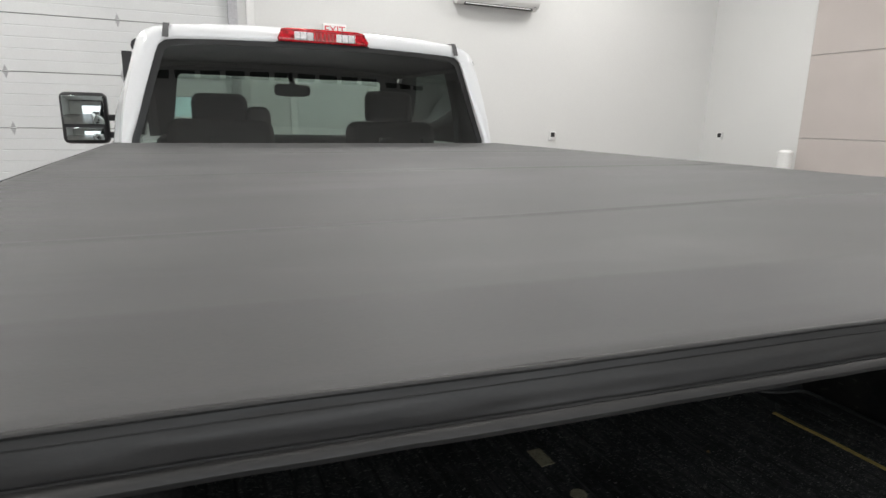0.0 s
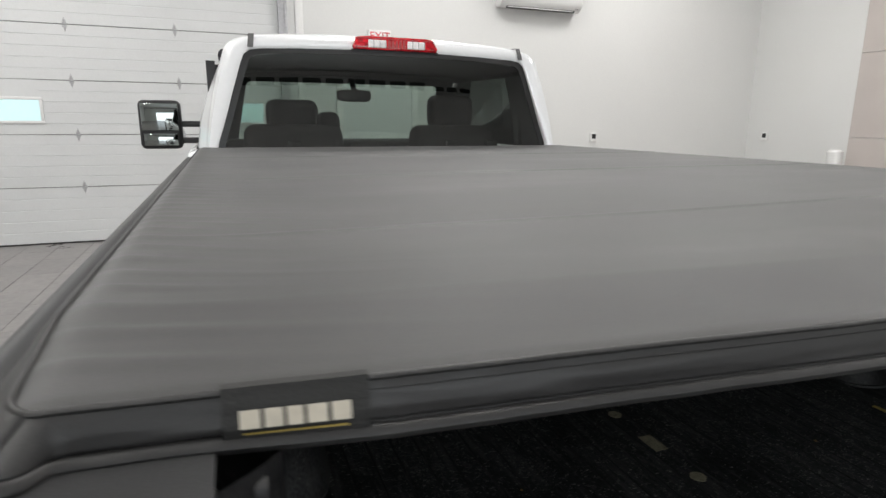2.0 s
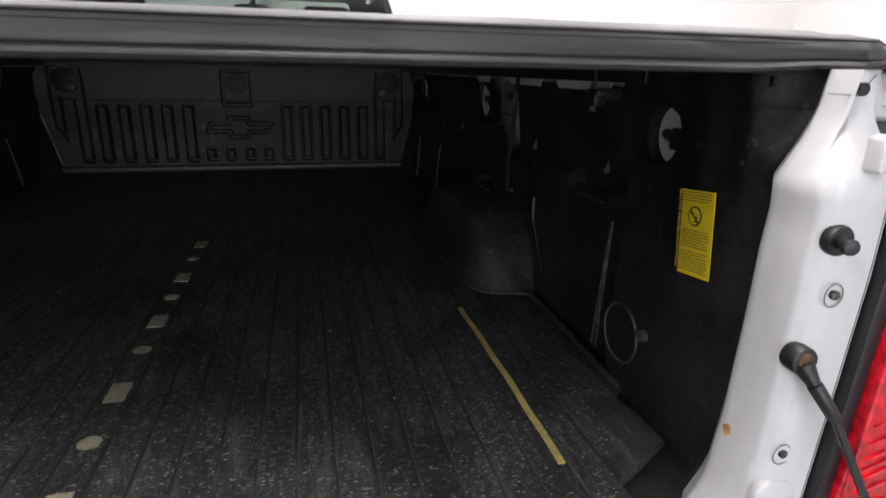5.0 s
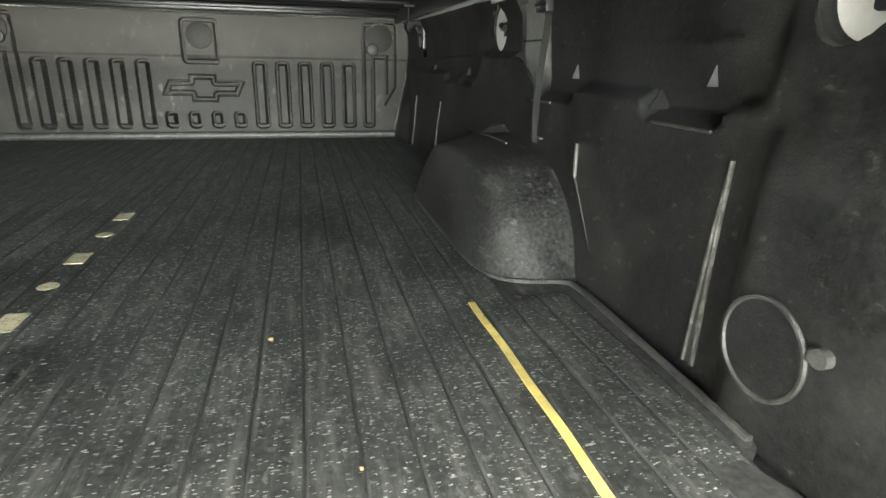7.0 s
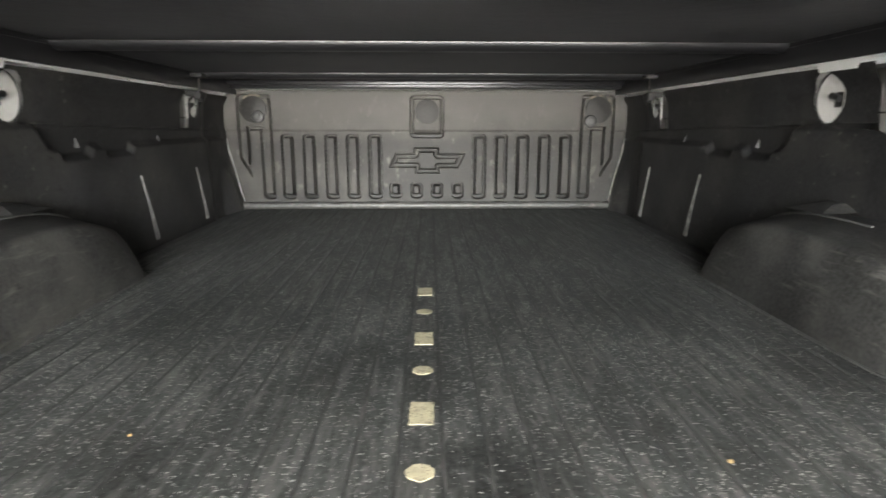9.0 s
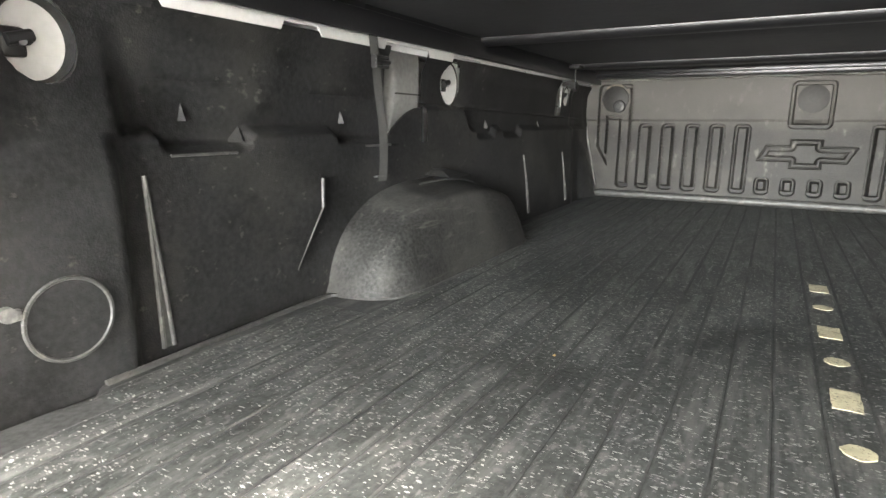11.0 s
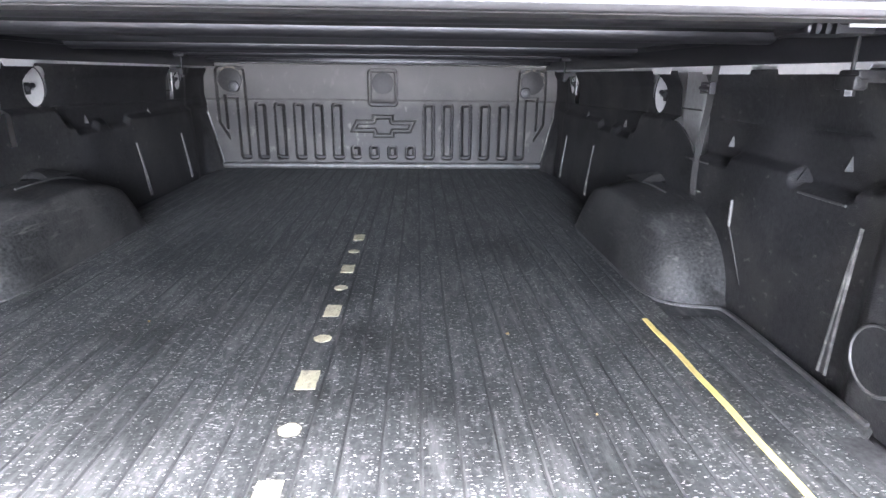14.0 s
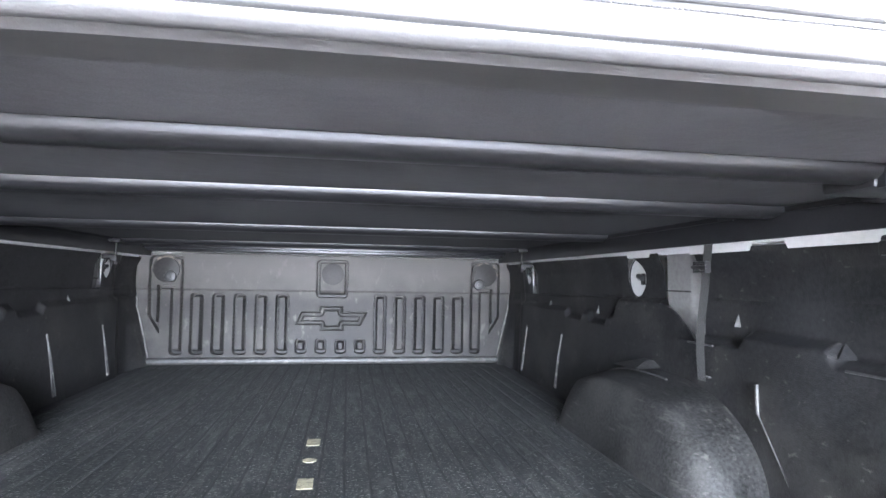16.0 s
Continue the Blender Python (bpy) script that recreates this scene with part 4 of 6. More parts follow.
rows_w = sorted((c, a) for a, c in WIN if a >= 0 and c > 1.443)
GZ_ = [1.443, 1.452, 1.462, 1.48, 1.50, 1.53, 1.56, 1.60, 1.63, 1.67, 1.71, 1.75, 1.79, 1.82, 1.845, 1.862, 1.878, 1.888, 1.897, 1.9035, 1.9105, 1.9165]
rg = part("rear_glass", sheet(lambda z, u: (u * interp(rows_w, z)[0], glass_y(u * interp(rows_w, z)[0], z), z), GZ_, span(-1, 1, 40)), M["tint"], truck, "dark tinted rear window", 80)
b = bmesh.new()
inn = [(x * 0.965, 1.44 + (z - 1.44) * 0.955) for x, z in w_]
rows = [[b.verts.new((x, glass_y(x, z) - 0.002, z)) for x, z in w_], [b.verts.new((x, glass_y(x, z) - 0.002, z)) for x, z in inn]]
for i in range(len(w_) - 1):
    b.faces.new((rows[0][i], rows[0][i + 1], rows[1][i + 1], rows[1][i]))
part("glass_border", b, M["border"], rg, "black ceramic border", 60)
for dx in (-0.48, 0.30, 0.52):
    part("latch", box(dx - 0.03, dx + 0.03, 2.56, 2.60, 1.475, 1.505, 0.006), M["black"], rg)
# third brake lamp
bl = part("brake_lamp", prism([(-0.200, 1.920), (0.200, 1.920), (0.205, 1.935), (0.180, 1.974), (0.15, 1.980), (-0.15, 1.980), (-0.188, 1.974), (-0.205, 1.935)], "y", 2.528, 2.60, 0.006), M["red"], truck, "red high brake lamp with clear cargo lenses")
part("lamp_seal", box(-0.212, 0.212, 2.54, 2.60, 1.908, 1.921, 0.004), M["black"], bl)
for xa, xb in ((-0.135, -0.048), (0.052, 0.140)):
    part("cargo_lens", box(xa, xb, 2.5245, 2.535, 1.928, 1.964, 0.004), M["clear_lens"], bl, "clear cargo lamp lens")
for k in range(5):
    part("stop_grille", box(-0.042 + 0.018 * k, -0.029 + 0.018 * k, 2.5255, 2.535, 1.931, 1.963, 0.003), M["decal_red"], bl)
for xa in (-0.135, -0.106, -0.077, 0.052, 0.081, 0.110):
    part("lens_ridge", box(xa + 0.024, xa + 0.027, 2.5232, 2.53, 1.929, 1.963, 0.001), M["bare_grey"], bl)
for q in (1.9285, 1.9675):
    part("lens_moulding", box(-0.185, 0.185, 2.5262, 2.534, q, q + 0.003, 0.001), M["decal_red"], bl)
# windscreen between dark pillar trims, with a dark band along its top
ws = part("windscreen", sheet(lambda u, v: (u * (0.80 - 0.10 * v), 4.14 - 0.52 * v - 0.05 * (u * u - 1) * 0.6, 1.47 + 0.46 * v), span(-1, 1, 10), span(0, 1, 4)), M["clear"], truck, "clear windscreen")


def screen_pt(x, z):
    return (x, 4.115 - 1.13 * (z - 1.47), z)


part("sun_band", sheet(screen_pt, span(-0.74, 0.74, 12), span(1.838, 1.932, 4)), M["cloth"], ws, "dark band along the top of the windscreen")
for s in (-1, 1):
    tr_ = bmesh.new()
    ed = [(0.690, 1.46), (0.668, 1.60), (0.645, 1.74), (0.632, 1.812), (0.624, 1.828), (0.606, 1.838)]
    outer_ = [tr_.verts.new(screen_pt(s * 0.83, z)) for _, z in ed]
    inner_ = [tr_.verts.new(screen_pt(s * x, z)) for x, z in ed]
    for k in range(len(ed) - 1):
        tr_.faces.new((outer_[k], outer_[k + 1], inner_[k + 1], inner_[k]))
    bmesh.ops.solidify(tr_, geom=tr_.faces[:], thickness=0.012)
    part("pillar_cover", tr_, M["cloth"], ws, "dark windscreen pillar trim")
mr = part("rear_view_mirror", prism([(-0.092, 1.742), (-0.080, 1.727), (-0.02, 1.720), (0.09, 1.721), (0.118, 1.730), (0.126, 1.748), (0.124, 1.777), (0.112, 1.791), (0.03, 1.796), (-0.075, 1.793), (-0.092, 1.780)], "y", 3.56, 3.60, 0.006), M["black"], truck, "black inside mirror")
part("stem", tube((0.02, 3.59, 1.79), (0.02, 3.66, 1.86), 0.018), M["black"], mr)
# black stands in for the dark cab reflected in the glass
part("mirror_glass", box(-0.078, 0.112, 3.557, 3.562, 1.733, 1.785, 0.006), M["border"], mr, "mirror glass with its dark reflection put into the colour")
wheel_b = bmesh.new()
RR = 24
for i in range(RR):
    a0, a1 = 2 * math.pi * i / RR, 2 * math.pi * (i + 1) / RR
    c = Vector((-0.38, 3.55, 1.40))
    e1, e2 = Vector((1, 0, 0)), Vector((0, 0.35, 0.94))
    tube(c + (e1 * math.cos(a0) + e2 * math.sin(a0)) * 0.18, c + (e1 * math.cos(a1) + e2 * math.sin(a1)) * 0.18, 0.015, seg=8, bm=wheel_b)
part("steering_wheel", wheel_b, M["black"], truck)
for sx, top in ((-0.44, 1.705), (0.445, 1.745)):
    seat = part("seat", box(sx - 0.26, sx + 0.26, 2.95, 3.45, 0.92, 1.10, 0.05, 3), M["cloth"], truck, "dark cloth front seat")
    part("backrest", box(sx - 0.25, sx + 0.25, 2.86, 3.02, 1.02, 1.58, 0.06, 4), M["cloth"], seat)
    part("headrest", box(sx - 0.132, sx + 0.132, 2.93, 3.04, top - 0.18, top, 0.045, 4), M["cloth"], seat)
    for q in (-0.06, 0.06):
        part("stem", tube((sx + q, 2.98, 1.5), (sx + q, 2.98, 1.6), 0.007), M["steel"], seat)
part("centre_seat", box(-0.15, 0.15, 2.87, 3.02, 1.0, 1.49, 0.05, 4), M["cloth"], truck)
part("belt_guide", box(-0.32, -0.20, 2.90, 3.0, 1.5, 1.645, 0.04, 3), M["cloth"], truck)


# ---- inside the bed ----
liner = thing("bed_liner", "black moulded plastic bed liner, scuffed", "bed liner", (0, 1.2, FL - 0.014))
HOLE_SETS = {1: [(0.304, 1.343, 0.040), (1.20, 1.35, 0.044), (2.10, 1.36, 0.034)], -1: [(0.268, 1.343, 0.040), (1.20, 1.35, 0.044), (2.10, 1.36, 0.034)]}


def half_w(z):
    return interp([(0.93, 0.765), (0.957, 0.774), (1.215, 0.832), (1.30, 0.842), (1.433, 0.838), (1.46, 0.83)], z)[0]


def ledge_z(y):
    """Height of the ledge where the lower wall steps back; it dips in the pockets and stands high over the wheel well."""
    z = 1.232
    for ya, yb in ((0.435, 0.565), (0.79, 0.97), (1.36, 1.46), (1.54, 1.66)):
        z -= 0.022 * smooth01((y - ya + 0.018) / 0.018) * smooth01((yb + 0.018 - y) / 0.018)
    return z + 0.052 * smooth01((y - 1.03) / 0.02) * smooth01((1.32 - y) / 0.05)


def wall_x(y, z):
    low = 0.792 + 0.035 * (z - FL)
    high = 0.828 - 0.008 * smooth01((y - 1.25) / 0.1) - 0.08 * max(0, z - 1.26) - 0.016 * smooth01((z - 1.36) / 0.05)
    x = low + (high - low) * smooth01((z - ledge_z(y)) / 0.022)
    # the rear stretch and pillars stand further in
    rear = 0.795 + 0.02 * smooth01((z - 1.25) / 0.1)
    k = smooth01((0.40 - y) / 0.05)
    x += (min(rear, x) - x) * k
    x += (0.770 - x) * max(smooth01((0.26 - y) / 0.12), smooth01((0.360 - y) / 0.05) * smooth01((1.26 - z) / 0.07))
    x += (interp(INNER, z)[0] + 0.030 - x) * smooth01((0.09 - y) / 0.05)
    # a pressed line along the wall, and the front end runs out to the bulkhead
    x += 0.004 * smooth01((0.004 - abs(z - 1.312 + 0.02 * (y - 0.5))) / 0.004) * smooth01((y - 0.42) / 0.02)
    x += 0.022 * smooth01((y - 2.15) / 0.1)
    x += (min(x, half_w(z) - 0.006) - x) * smooth01((y - 2.30) / 0.1)
    # dimples round the ribbed steps
    x += 0.004 * noise.noise(Vector((y * 4, z * 5, 3.1)))
    return x


def in_hole(y, z, s):
    return any(((y - a) / r) ** 2 + ((z - c) / (r * 1.12)) ** 2 < 1 for a, c, r in HOLE_SETS[s])


def in_gap(y, z):
    return (0.925 < y < 1.068 and z > 1.212) or (1.985 < y < 2.05 and z > 1.285)


ys_ = span(-0.005, 2.48, 332)
zs_ = span(FL - 0.012, 1.19, 30) + span(1.195, 1.30, 28) + span(1.306, 1.408, 17)
for s in (-1, 1):
    dy = -0.028 if s < 0 else 0.0
    b = sheet(lambda y, z: (s * wall_x(y - dy * smooth01((y - 0.3) / 0.05) * smooth01((2.1 - y) / 0.1), z), y, z), ys_, zs_, keep=lambda y, z: not in_hole(y, z, s) and not in_gap(y, z))
    for v in b.verts:
        for a, c, r in HOLE_SETS[s]:
            q = math.hypot((v.co.y - a) / r, (v.co.z - c) / (r * 1.12))
            if 0.8 < q < 1.16:
                v.co.y, v.co.z = a + (v.co.y - a) / q * 1.04, c + (v.co.z - c) / q * 1.04
    sw = part("side_liner", b, M["liner"], liner, "", 50)
    # paired thin ribs that meet at the top, and raised panels with a cut corner
    for yr, za, zb, sl in ((0.398, 0.956, 1.188, 0.0), (1.688, 0.965, 1.155, 0.042), (2.072, 0.965, 1.15, 0.048)):
        for q in (-0.002, 0.013):
            rb = bmesh.new()
            zz_ = span(za, zb, 8)
            for z0_, z1_ in zip(zz_, zz_[1:]):
                f0, f1 = (zb - z0_) / (zb - za), (zb - z1_) / (zb - za)
                tube((s * (wall_x(yr, z0_) - 0.001), dy + yr - 0.006 + (q + sl) * f0, z0_), (s * (wall_x(yr, z1_) - 0.001), dy + yr - 0.006 + (q + sl) * f1, z1_), 0.0032, seg=8, bm=rb)
            part("rib", rb, M["rib"], sw)
        # pale sheet between the ribs; light on the slanted face painted as its colour
        part("rib_web", sheet(lambda z, q: (s * (wall_x(yr, z) - 0.0018), dy + yr - 0.006 + (q + sl) * (zb - z) / (zb - za), z), span(za, zb - 0.004, 8), [-0.002, 0.013]), M["rim_dull"], sw)
    for ya, yb in ((0.530 + dy, 0.722 + dy),):
        def pan(u, v, ya=ya, yb=yb, s=s):
            z = 1.005 + 0.16 * v
            ye = yb - 0.075 * (1 - v / 0.62) if v < 0.62 else yb
            return (s * (wall_x(ya, z) + 0.002 - (0.007 * u if u <= 0.999 else -0.004)), ya + (ye - ya) * min(u, 0.999), z)
        part("raised_panel", sheet(pan, [0, 0.3, 0.6, 0.85, 0.97, 0.999, 1.0], span(0, 1, 12)), M["liner"], sw, "", 30)
        part("panel_edge", tube((s * 0.791, yb - 0.003, 1.108), (s * 0.791, yb - 0.001, 1.160), 0.0036, seg=8, bm=tube((s * 0.791, yb - 0.075, 1.008), (s * 0.791, yb - 0.003, 1.108), 0.0018, seg=8)), M["rim_dull"], sw)
    # pale lips along the pockets' lower edges, and inner fillets at their ends
    for ya, yb in ((0.435, 0.545), (0.86, 0.945)):
        lb = bmesh.new()
        for q0, q1 in zip(span(ya, yb, 6), span(ya, yb, 6)[1:]):
            tube((s * (wall_x(q0, 1.209) - 0.0005), q0 + dy, 1.2115), (s * (wall_x(q1, 1.209) - 0.0005), q1 + dy, 1.2115), 0.0022, seg=6, bm=lb)
        part("pocket_lip", lb, M["rim_dull"], sw)
    for ty, up in ((0.572, 1.258), (1.335, 1.262)):
        fb = bmesh.new()
        fv = [fb.verts.new(q) for q in ((s * 0.828, ty - 0.026 + dy, 1.226), (s * 0.806, ty - 0.010 + dy, 1.226), (s * 0.828, ty + 0.018 + dy, 1.233), (s * 0.828, ty + dy, up - 0.008))]
        for f in ((0, 1, 2), (0, 1, 3), (1, 2, 3), (0, 2, 3)):
            fb.faces.new([fv[i] for i in f])
        part("fillet", fb, M["liner"], sw, smooth=0)
    # the liner sweeps up in a curve over the foot of the stake post
    web = [(1.074 + dy, 1.205), (1.074 + dy, 1.292)] + [(1.070 - 0.145 * q ** 0.8 + dy, 1.290 - 0.072 * q ** 1.6) for q in span(0, 1, 10)] + [(0.915 + dy, 1.205)]
    part("web", prism(web, "x", s * 0.8025, s * 0.8065), M["liner"], sw, smooth=0)
    part("upper_lip", sheet(lambda y, z: (s * (wall_x(y, min(z, 1.405)) - 0.003 * smooth01((z - 1.398) / 0.004)), y, z), span(0.020, 0.40, 48), span(1.396, 1.4365, 6)), M["liner"], sw)
    # small triangular gussets
    for ty, tz in ((0.472, 1.272), (0.815, 1.269), (1.428, 1.257), (1.84, 1.257)):
        x = wall_x(ty, tz)
        ty += dy
        g = bmesh.new()
        vs = [g.verts.new(p) for p in ((s * (x + 0.003), ty - 0.004, tz - 0.015), (s * (x + 0.003), ty + 0.011, tz - 0.015), (s * (x - 0.010), ty + 0.002, tz - 0.015), (s * (x + 0.003), ty + 0.002, tz + 0.020))]
        for f in ((0, 1, 2), (0, 2, 3), (1, 3, 2), (0, 3, 1)):
            g.faces.new([vs[i] for i in f])
        part("gusset", g, M["liner"], sw, smooth=0)
    # wheel well: inner face leans out, rounded top and ends
    YW0, YW1, TOP = 0.668 if s > 0 else 0.676, 1.40, 1.145

    def well(u, v, s=s):
        """u along the well, v from the floor up the inner face and over to the wall."""
        yy = YW0 + (YW1 - YW0) * u
        c = 2 * u - 1
        edge = max(0.0, 1 - abs(c) ** 2.7)
        h = (TOP - FL) * edge ** 0.52
        inn = 0.640 + (0.80 - 0.640) * (1 - max(0.0, 1 - abs(c) ** 9) ** 0.5)
        if v < 0.55:
            t = v / 0.55
            x = inn + 0.042 * t ** 1.3
            z = FL - 0.012 + (h + 0.0) * (1 - (1 - t) ** 1.25) * 0.86
        else:
            t = (v - 0.55) / 0.45
            a = t * math.pi / 2
            x0 = inn + 0.042
            x = x0 + (0.812 - x0) * (0.30 * math.sin(a) + 0.70 * t)
            z = FL - 0.012 + h * (0.86 + 0.14 * math.sin(a))
        return (s * x, yy - 0.035 * c * (v if v < 0.55 else 0.55), z)
    wl = part("wheel_well", sheet(well, [0.5 - 0.5 * math.cos(math.pi * k / 56) for k in range(57)], span(0, 1, 26)), M["well"], liner, "scuffed black wheel well cover", 70)
    rim_w = bmesh.new()
    ring_w = [Vector(well(u, 0.80)) + Vector((0, 0, 0.0015)) for u in span(0.40, 0.985, 26)]
    for pa, pb in zip(ring_w, ring_w[1:]):
        tube(pa, pb, 0.0026, seg=6, bm=rim_w)
    part("upper_rim", rim_w, M["rim_dull"], wl, "dull pale rim")
    nt = bmesh.new()
    nv = [nt.verts.new(q) for q in ((s * 0.735, 1.055, TOP - 0.010), (s * 0.735, 1.165, TOP - 0.012), (s * 0.81, 1.175, TOP - 0.006), (s * 0.81, 1.045, TOP - 0.006), (s * 0.775, 1.085, TOP + 0.004), (s * 0.775, 1.120, TOP + 0.004), (s * 0.81, 1.125, TOP + 0.007), (s * 0.81, 1.080, TOP + 0.007))]
    for f in ((0, 1, 5, 4), (1, 2, 6, 5), (3, 0, 4, 7), (4, 5, 6, 7)):
        nt.faces.new([nv[i] for i in f])
    part("notch", nt, M["well"], wl, smooth=0)
    # round cap low on the wall
    cxw, CYC, CZC = 0.770, (0.276 if s > 0 else 0.238), 1.040
    dc = bmesh.new()
    tube((s * (cxw + 0.016), CYC, CZC), (s * (cxw - 0.005), CYC, CZC), 0.050, 0.047, seg=44, bm=dc)
    cap_ = part("round_cap", dc, M["liner"], liner, "round black plug with a pale worn rim")
    rim_b = bmesh.new()
    for i in range(40):
        a0, a1 = 2 * math.pi * i / 40, 2 * math.pi * (i + 1) / 40
        tube((s * (cxw - 0.005), CYC + 0.047 * math.cos(a0), CZC + 0.047 * math.sin(a0)), (s * (cxw - 0.005), CYC + 0.047 * math.cos(a1), CZC + 0.047 * math.sin(a1)), 0.0026, seg=6, bm=rim_b)
    part("rim", rim_b, M["rim_dull"], cap_)
    part("tab", tube((s * (cxw - 0.001), CYC - 0.060, 1.062), (s * (cxw - 0.010), CYC - 0.060, 1.062), 0.0085, seg=14, bm=box(s * cxw, s * (cxw - 0.008), CYC - 0.060, CYC - 0.046, 1.053, 1.066, 0.003)), M["rib"], cap_)
    for q, zz in ((0.168, 1.345), (0.10, 1.13), (0.075, 1.424)):
        part("screw", tube((s * (wall_x(q, zz) + 0.002), q, zz), (s * (wall_x(q, zz) - 0.004), q, zz), 0.006, seg=12), M["black"], sw)

# bulkhead panel: pressed slots, pockets and an outlined emblem
SLOTS = []
for s in (-1, 1):
    for xa in (0.190, 0.280, 0.370, 0.460, 0.550):
        SLOTS.append((min(s * xa, s * (xa + 0.056)), max(s * xa, s * (xa + 0.056)), 0.990, 1.257))
for xa in (-0.158, -0.071, 0.017, 0.104):
    SLOTS.append((xa, xa + 0.049, 0.992, 1.058))
EMB = [(-0.155, -0.026), (-0.046, -0.026), (-0.046, -0.052), (0.052, -0.052), (0.052, -0.028), (0.130, -0.028), (0.157, 0.026), (0.048, 0.026), (0.048, 0.052), (-0.050, 0.052), (-0.050, 0.028), (-0.128, 0.028)]
EC = (-0.002, 1.150)


def poly_dist(px, pz, poly):
    best, inside = 9.0, False
    for (xa, za), (xb, zb) in zip(poly, poly[1:] + poly[:1]):
        dx, dz = xb - xa, zb - za
        t = max(0, min(1, ((px - xa) * dx + (pz - za) * dz) / (dx * dx + dz * dz)))
        best = min(best, math.hypot(px - xa - t * dx, pz - za - t * dz))
        if (za > pz) != (zb > pz) and px < xa + (pz - za) / (zb - za) * dx:
            inside = not inside
    return -best if inside else best


def press(d, w=0.006):
    return smooth01((w * 0.5 - d) / w)


def pad(d, z, za, proud):
    """A raised pad inside a thin groove; its lower end slopes in and faces down."""
    rise = -proud * smooth01((-d - 0.008) / 0.006)
    low = smooth01((za + 0.024 - z) / 0.020)
    inside = press(d, 0.003)
    return inside * ((1 - low) * (rise + 0.030 * smooth01((0.0082 - abs(d + 0.0066)) / 0.003)) + low * 0.040)


def bulk_depth(x, z):
    """How far a point of the panel is pressed in, metres."""
    h = 0.0
    for xa, xb, za, zb in SLOTS:
        if xa - 0.02 < x < xb + 0.02:
            h += pad(box_dist(x, z, xa, xb, za, zb, 0.017), z, za, 0.012)
    # centre pocket
    d = box_dist(x, z, -0.070, 0.069, 1.243, 1.414, 0.020)
    h += pad(d, z, 1.243, -0.006)
    # corner pockets: a wide head, one long leg and a short outer leg with a cut end
    xx = abs(x)
    d = min(box_dist(xx, z, 0.638, 0.779, 1.276, 1.417, 0.02), box_dist(xx, z, 0.636, 0.688, 0.990, 1.36, 0.017))
    d = min(d, max(box_dist(xx, z, 0.731, 0.779, 1.07, 1.36, 0.010), ((xx - 0.731) * 0.86 - (z - 1.080) * 0.51)))
    h += pad(d, z, 0.990, -0.006)
    # emblem: two outlines
    if abs(x - EC[0]) < 0.2 and abs(z - EC[1]) < 0.08:
        d = poly_dist(x - EC[0], z - EC[1], EMB)
        h = max(h, 0.008 * smooth01((0.004 - abs(d)) / 0.003), 0.008 * smooth01((0.0035 - abs(d + 0.0165)) / 0.003))
    # the panel bends back a little above the slots and rounds at its rim
    h += 0.05 * max(0.0, z - 1.275) - 0.005 * smooth01((z - 1.266) / 0.012)
    return h


b = bmesh.new()
ux, uz = span(-1, 1, 720), span(0.950, 1.437, 236)


def bulk_pt(u, z):
    x = u * half_w(z)
    rim = min(half_w(z) - abs(x), z - 0.947, 1.44 - z)
    y = BULK + bulk_depth(x, z) + 0.03 * (1 - smooth01(rim / 0.014)) ** 2
    y -= 0.016 * smooth01((0.975 - z) / 0.022)
    return (x, y, z)


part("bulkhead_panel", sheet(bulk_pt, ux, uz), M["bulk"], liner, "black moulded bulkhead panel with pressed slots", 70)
for cx_, cz_, r in ((0.0, 1.350, 0.050), (-0.711, 1.357, 0.054), (0.711, 1.357, 0.054)):
    kn = part("knockout", tube((cx_, BULK + 0.022, cz_), (cx_, BULK - 0.001, cz_), r, seg=40, bevel=0.002), M["disc"], liner, "round black blanking disc")
    if abs(cx_) > 0.1:
        sx, sz = cx_ + (-0.031 if cx_ > 0 else 0.018), 1.312 if cx_ > 0 else 1.328
        part("dirt_ring", tube((cx_, BULK + 0.020, cz_), (cx_, BULK + 0.0055, cz_), r + 0.009, seg=40), M["grime"], kn, "pale grime round the disc")
        part("grommet", tube((sx, BULK + 0.012, sz), (sx, BULK - 0.010, sz), 0.028, 0.024, seg=24, bevel=0.003), M["black"], kn)
        part("bolt", tube((sx, BULK - 0.009, sz), (sx, BULK - 0.016, sz), 0.010, seg=10), M["rim_dull"], kn)
edge = [(half_w(z) - 0.004, z) for z in span(0.962, 1.24, 16)]
for s in (-1, 1):
    lip = bmesh.new()
    for (xa, za), (xb, zb) in zip(edge, edge[1:]):
        tube((s * xa, BULK - 0.002, za), (s * xb, BULK - 0.002, zb), 0.0075, seg=8, bm=lip)
    part("worn_side_edge", lip, M["edge_worn"], liner, "pale worn edge")
part("worn_lower_edge", tube((-0.772, BULK - 0.018, 0.963), (0.772, BULK - 0.018, 0.964), 0.0155, seg=14), M["rim_dull"], liner, "pale worn edge")
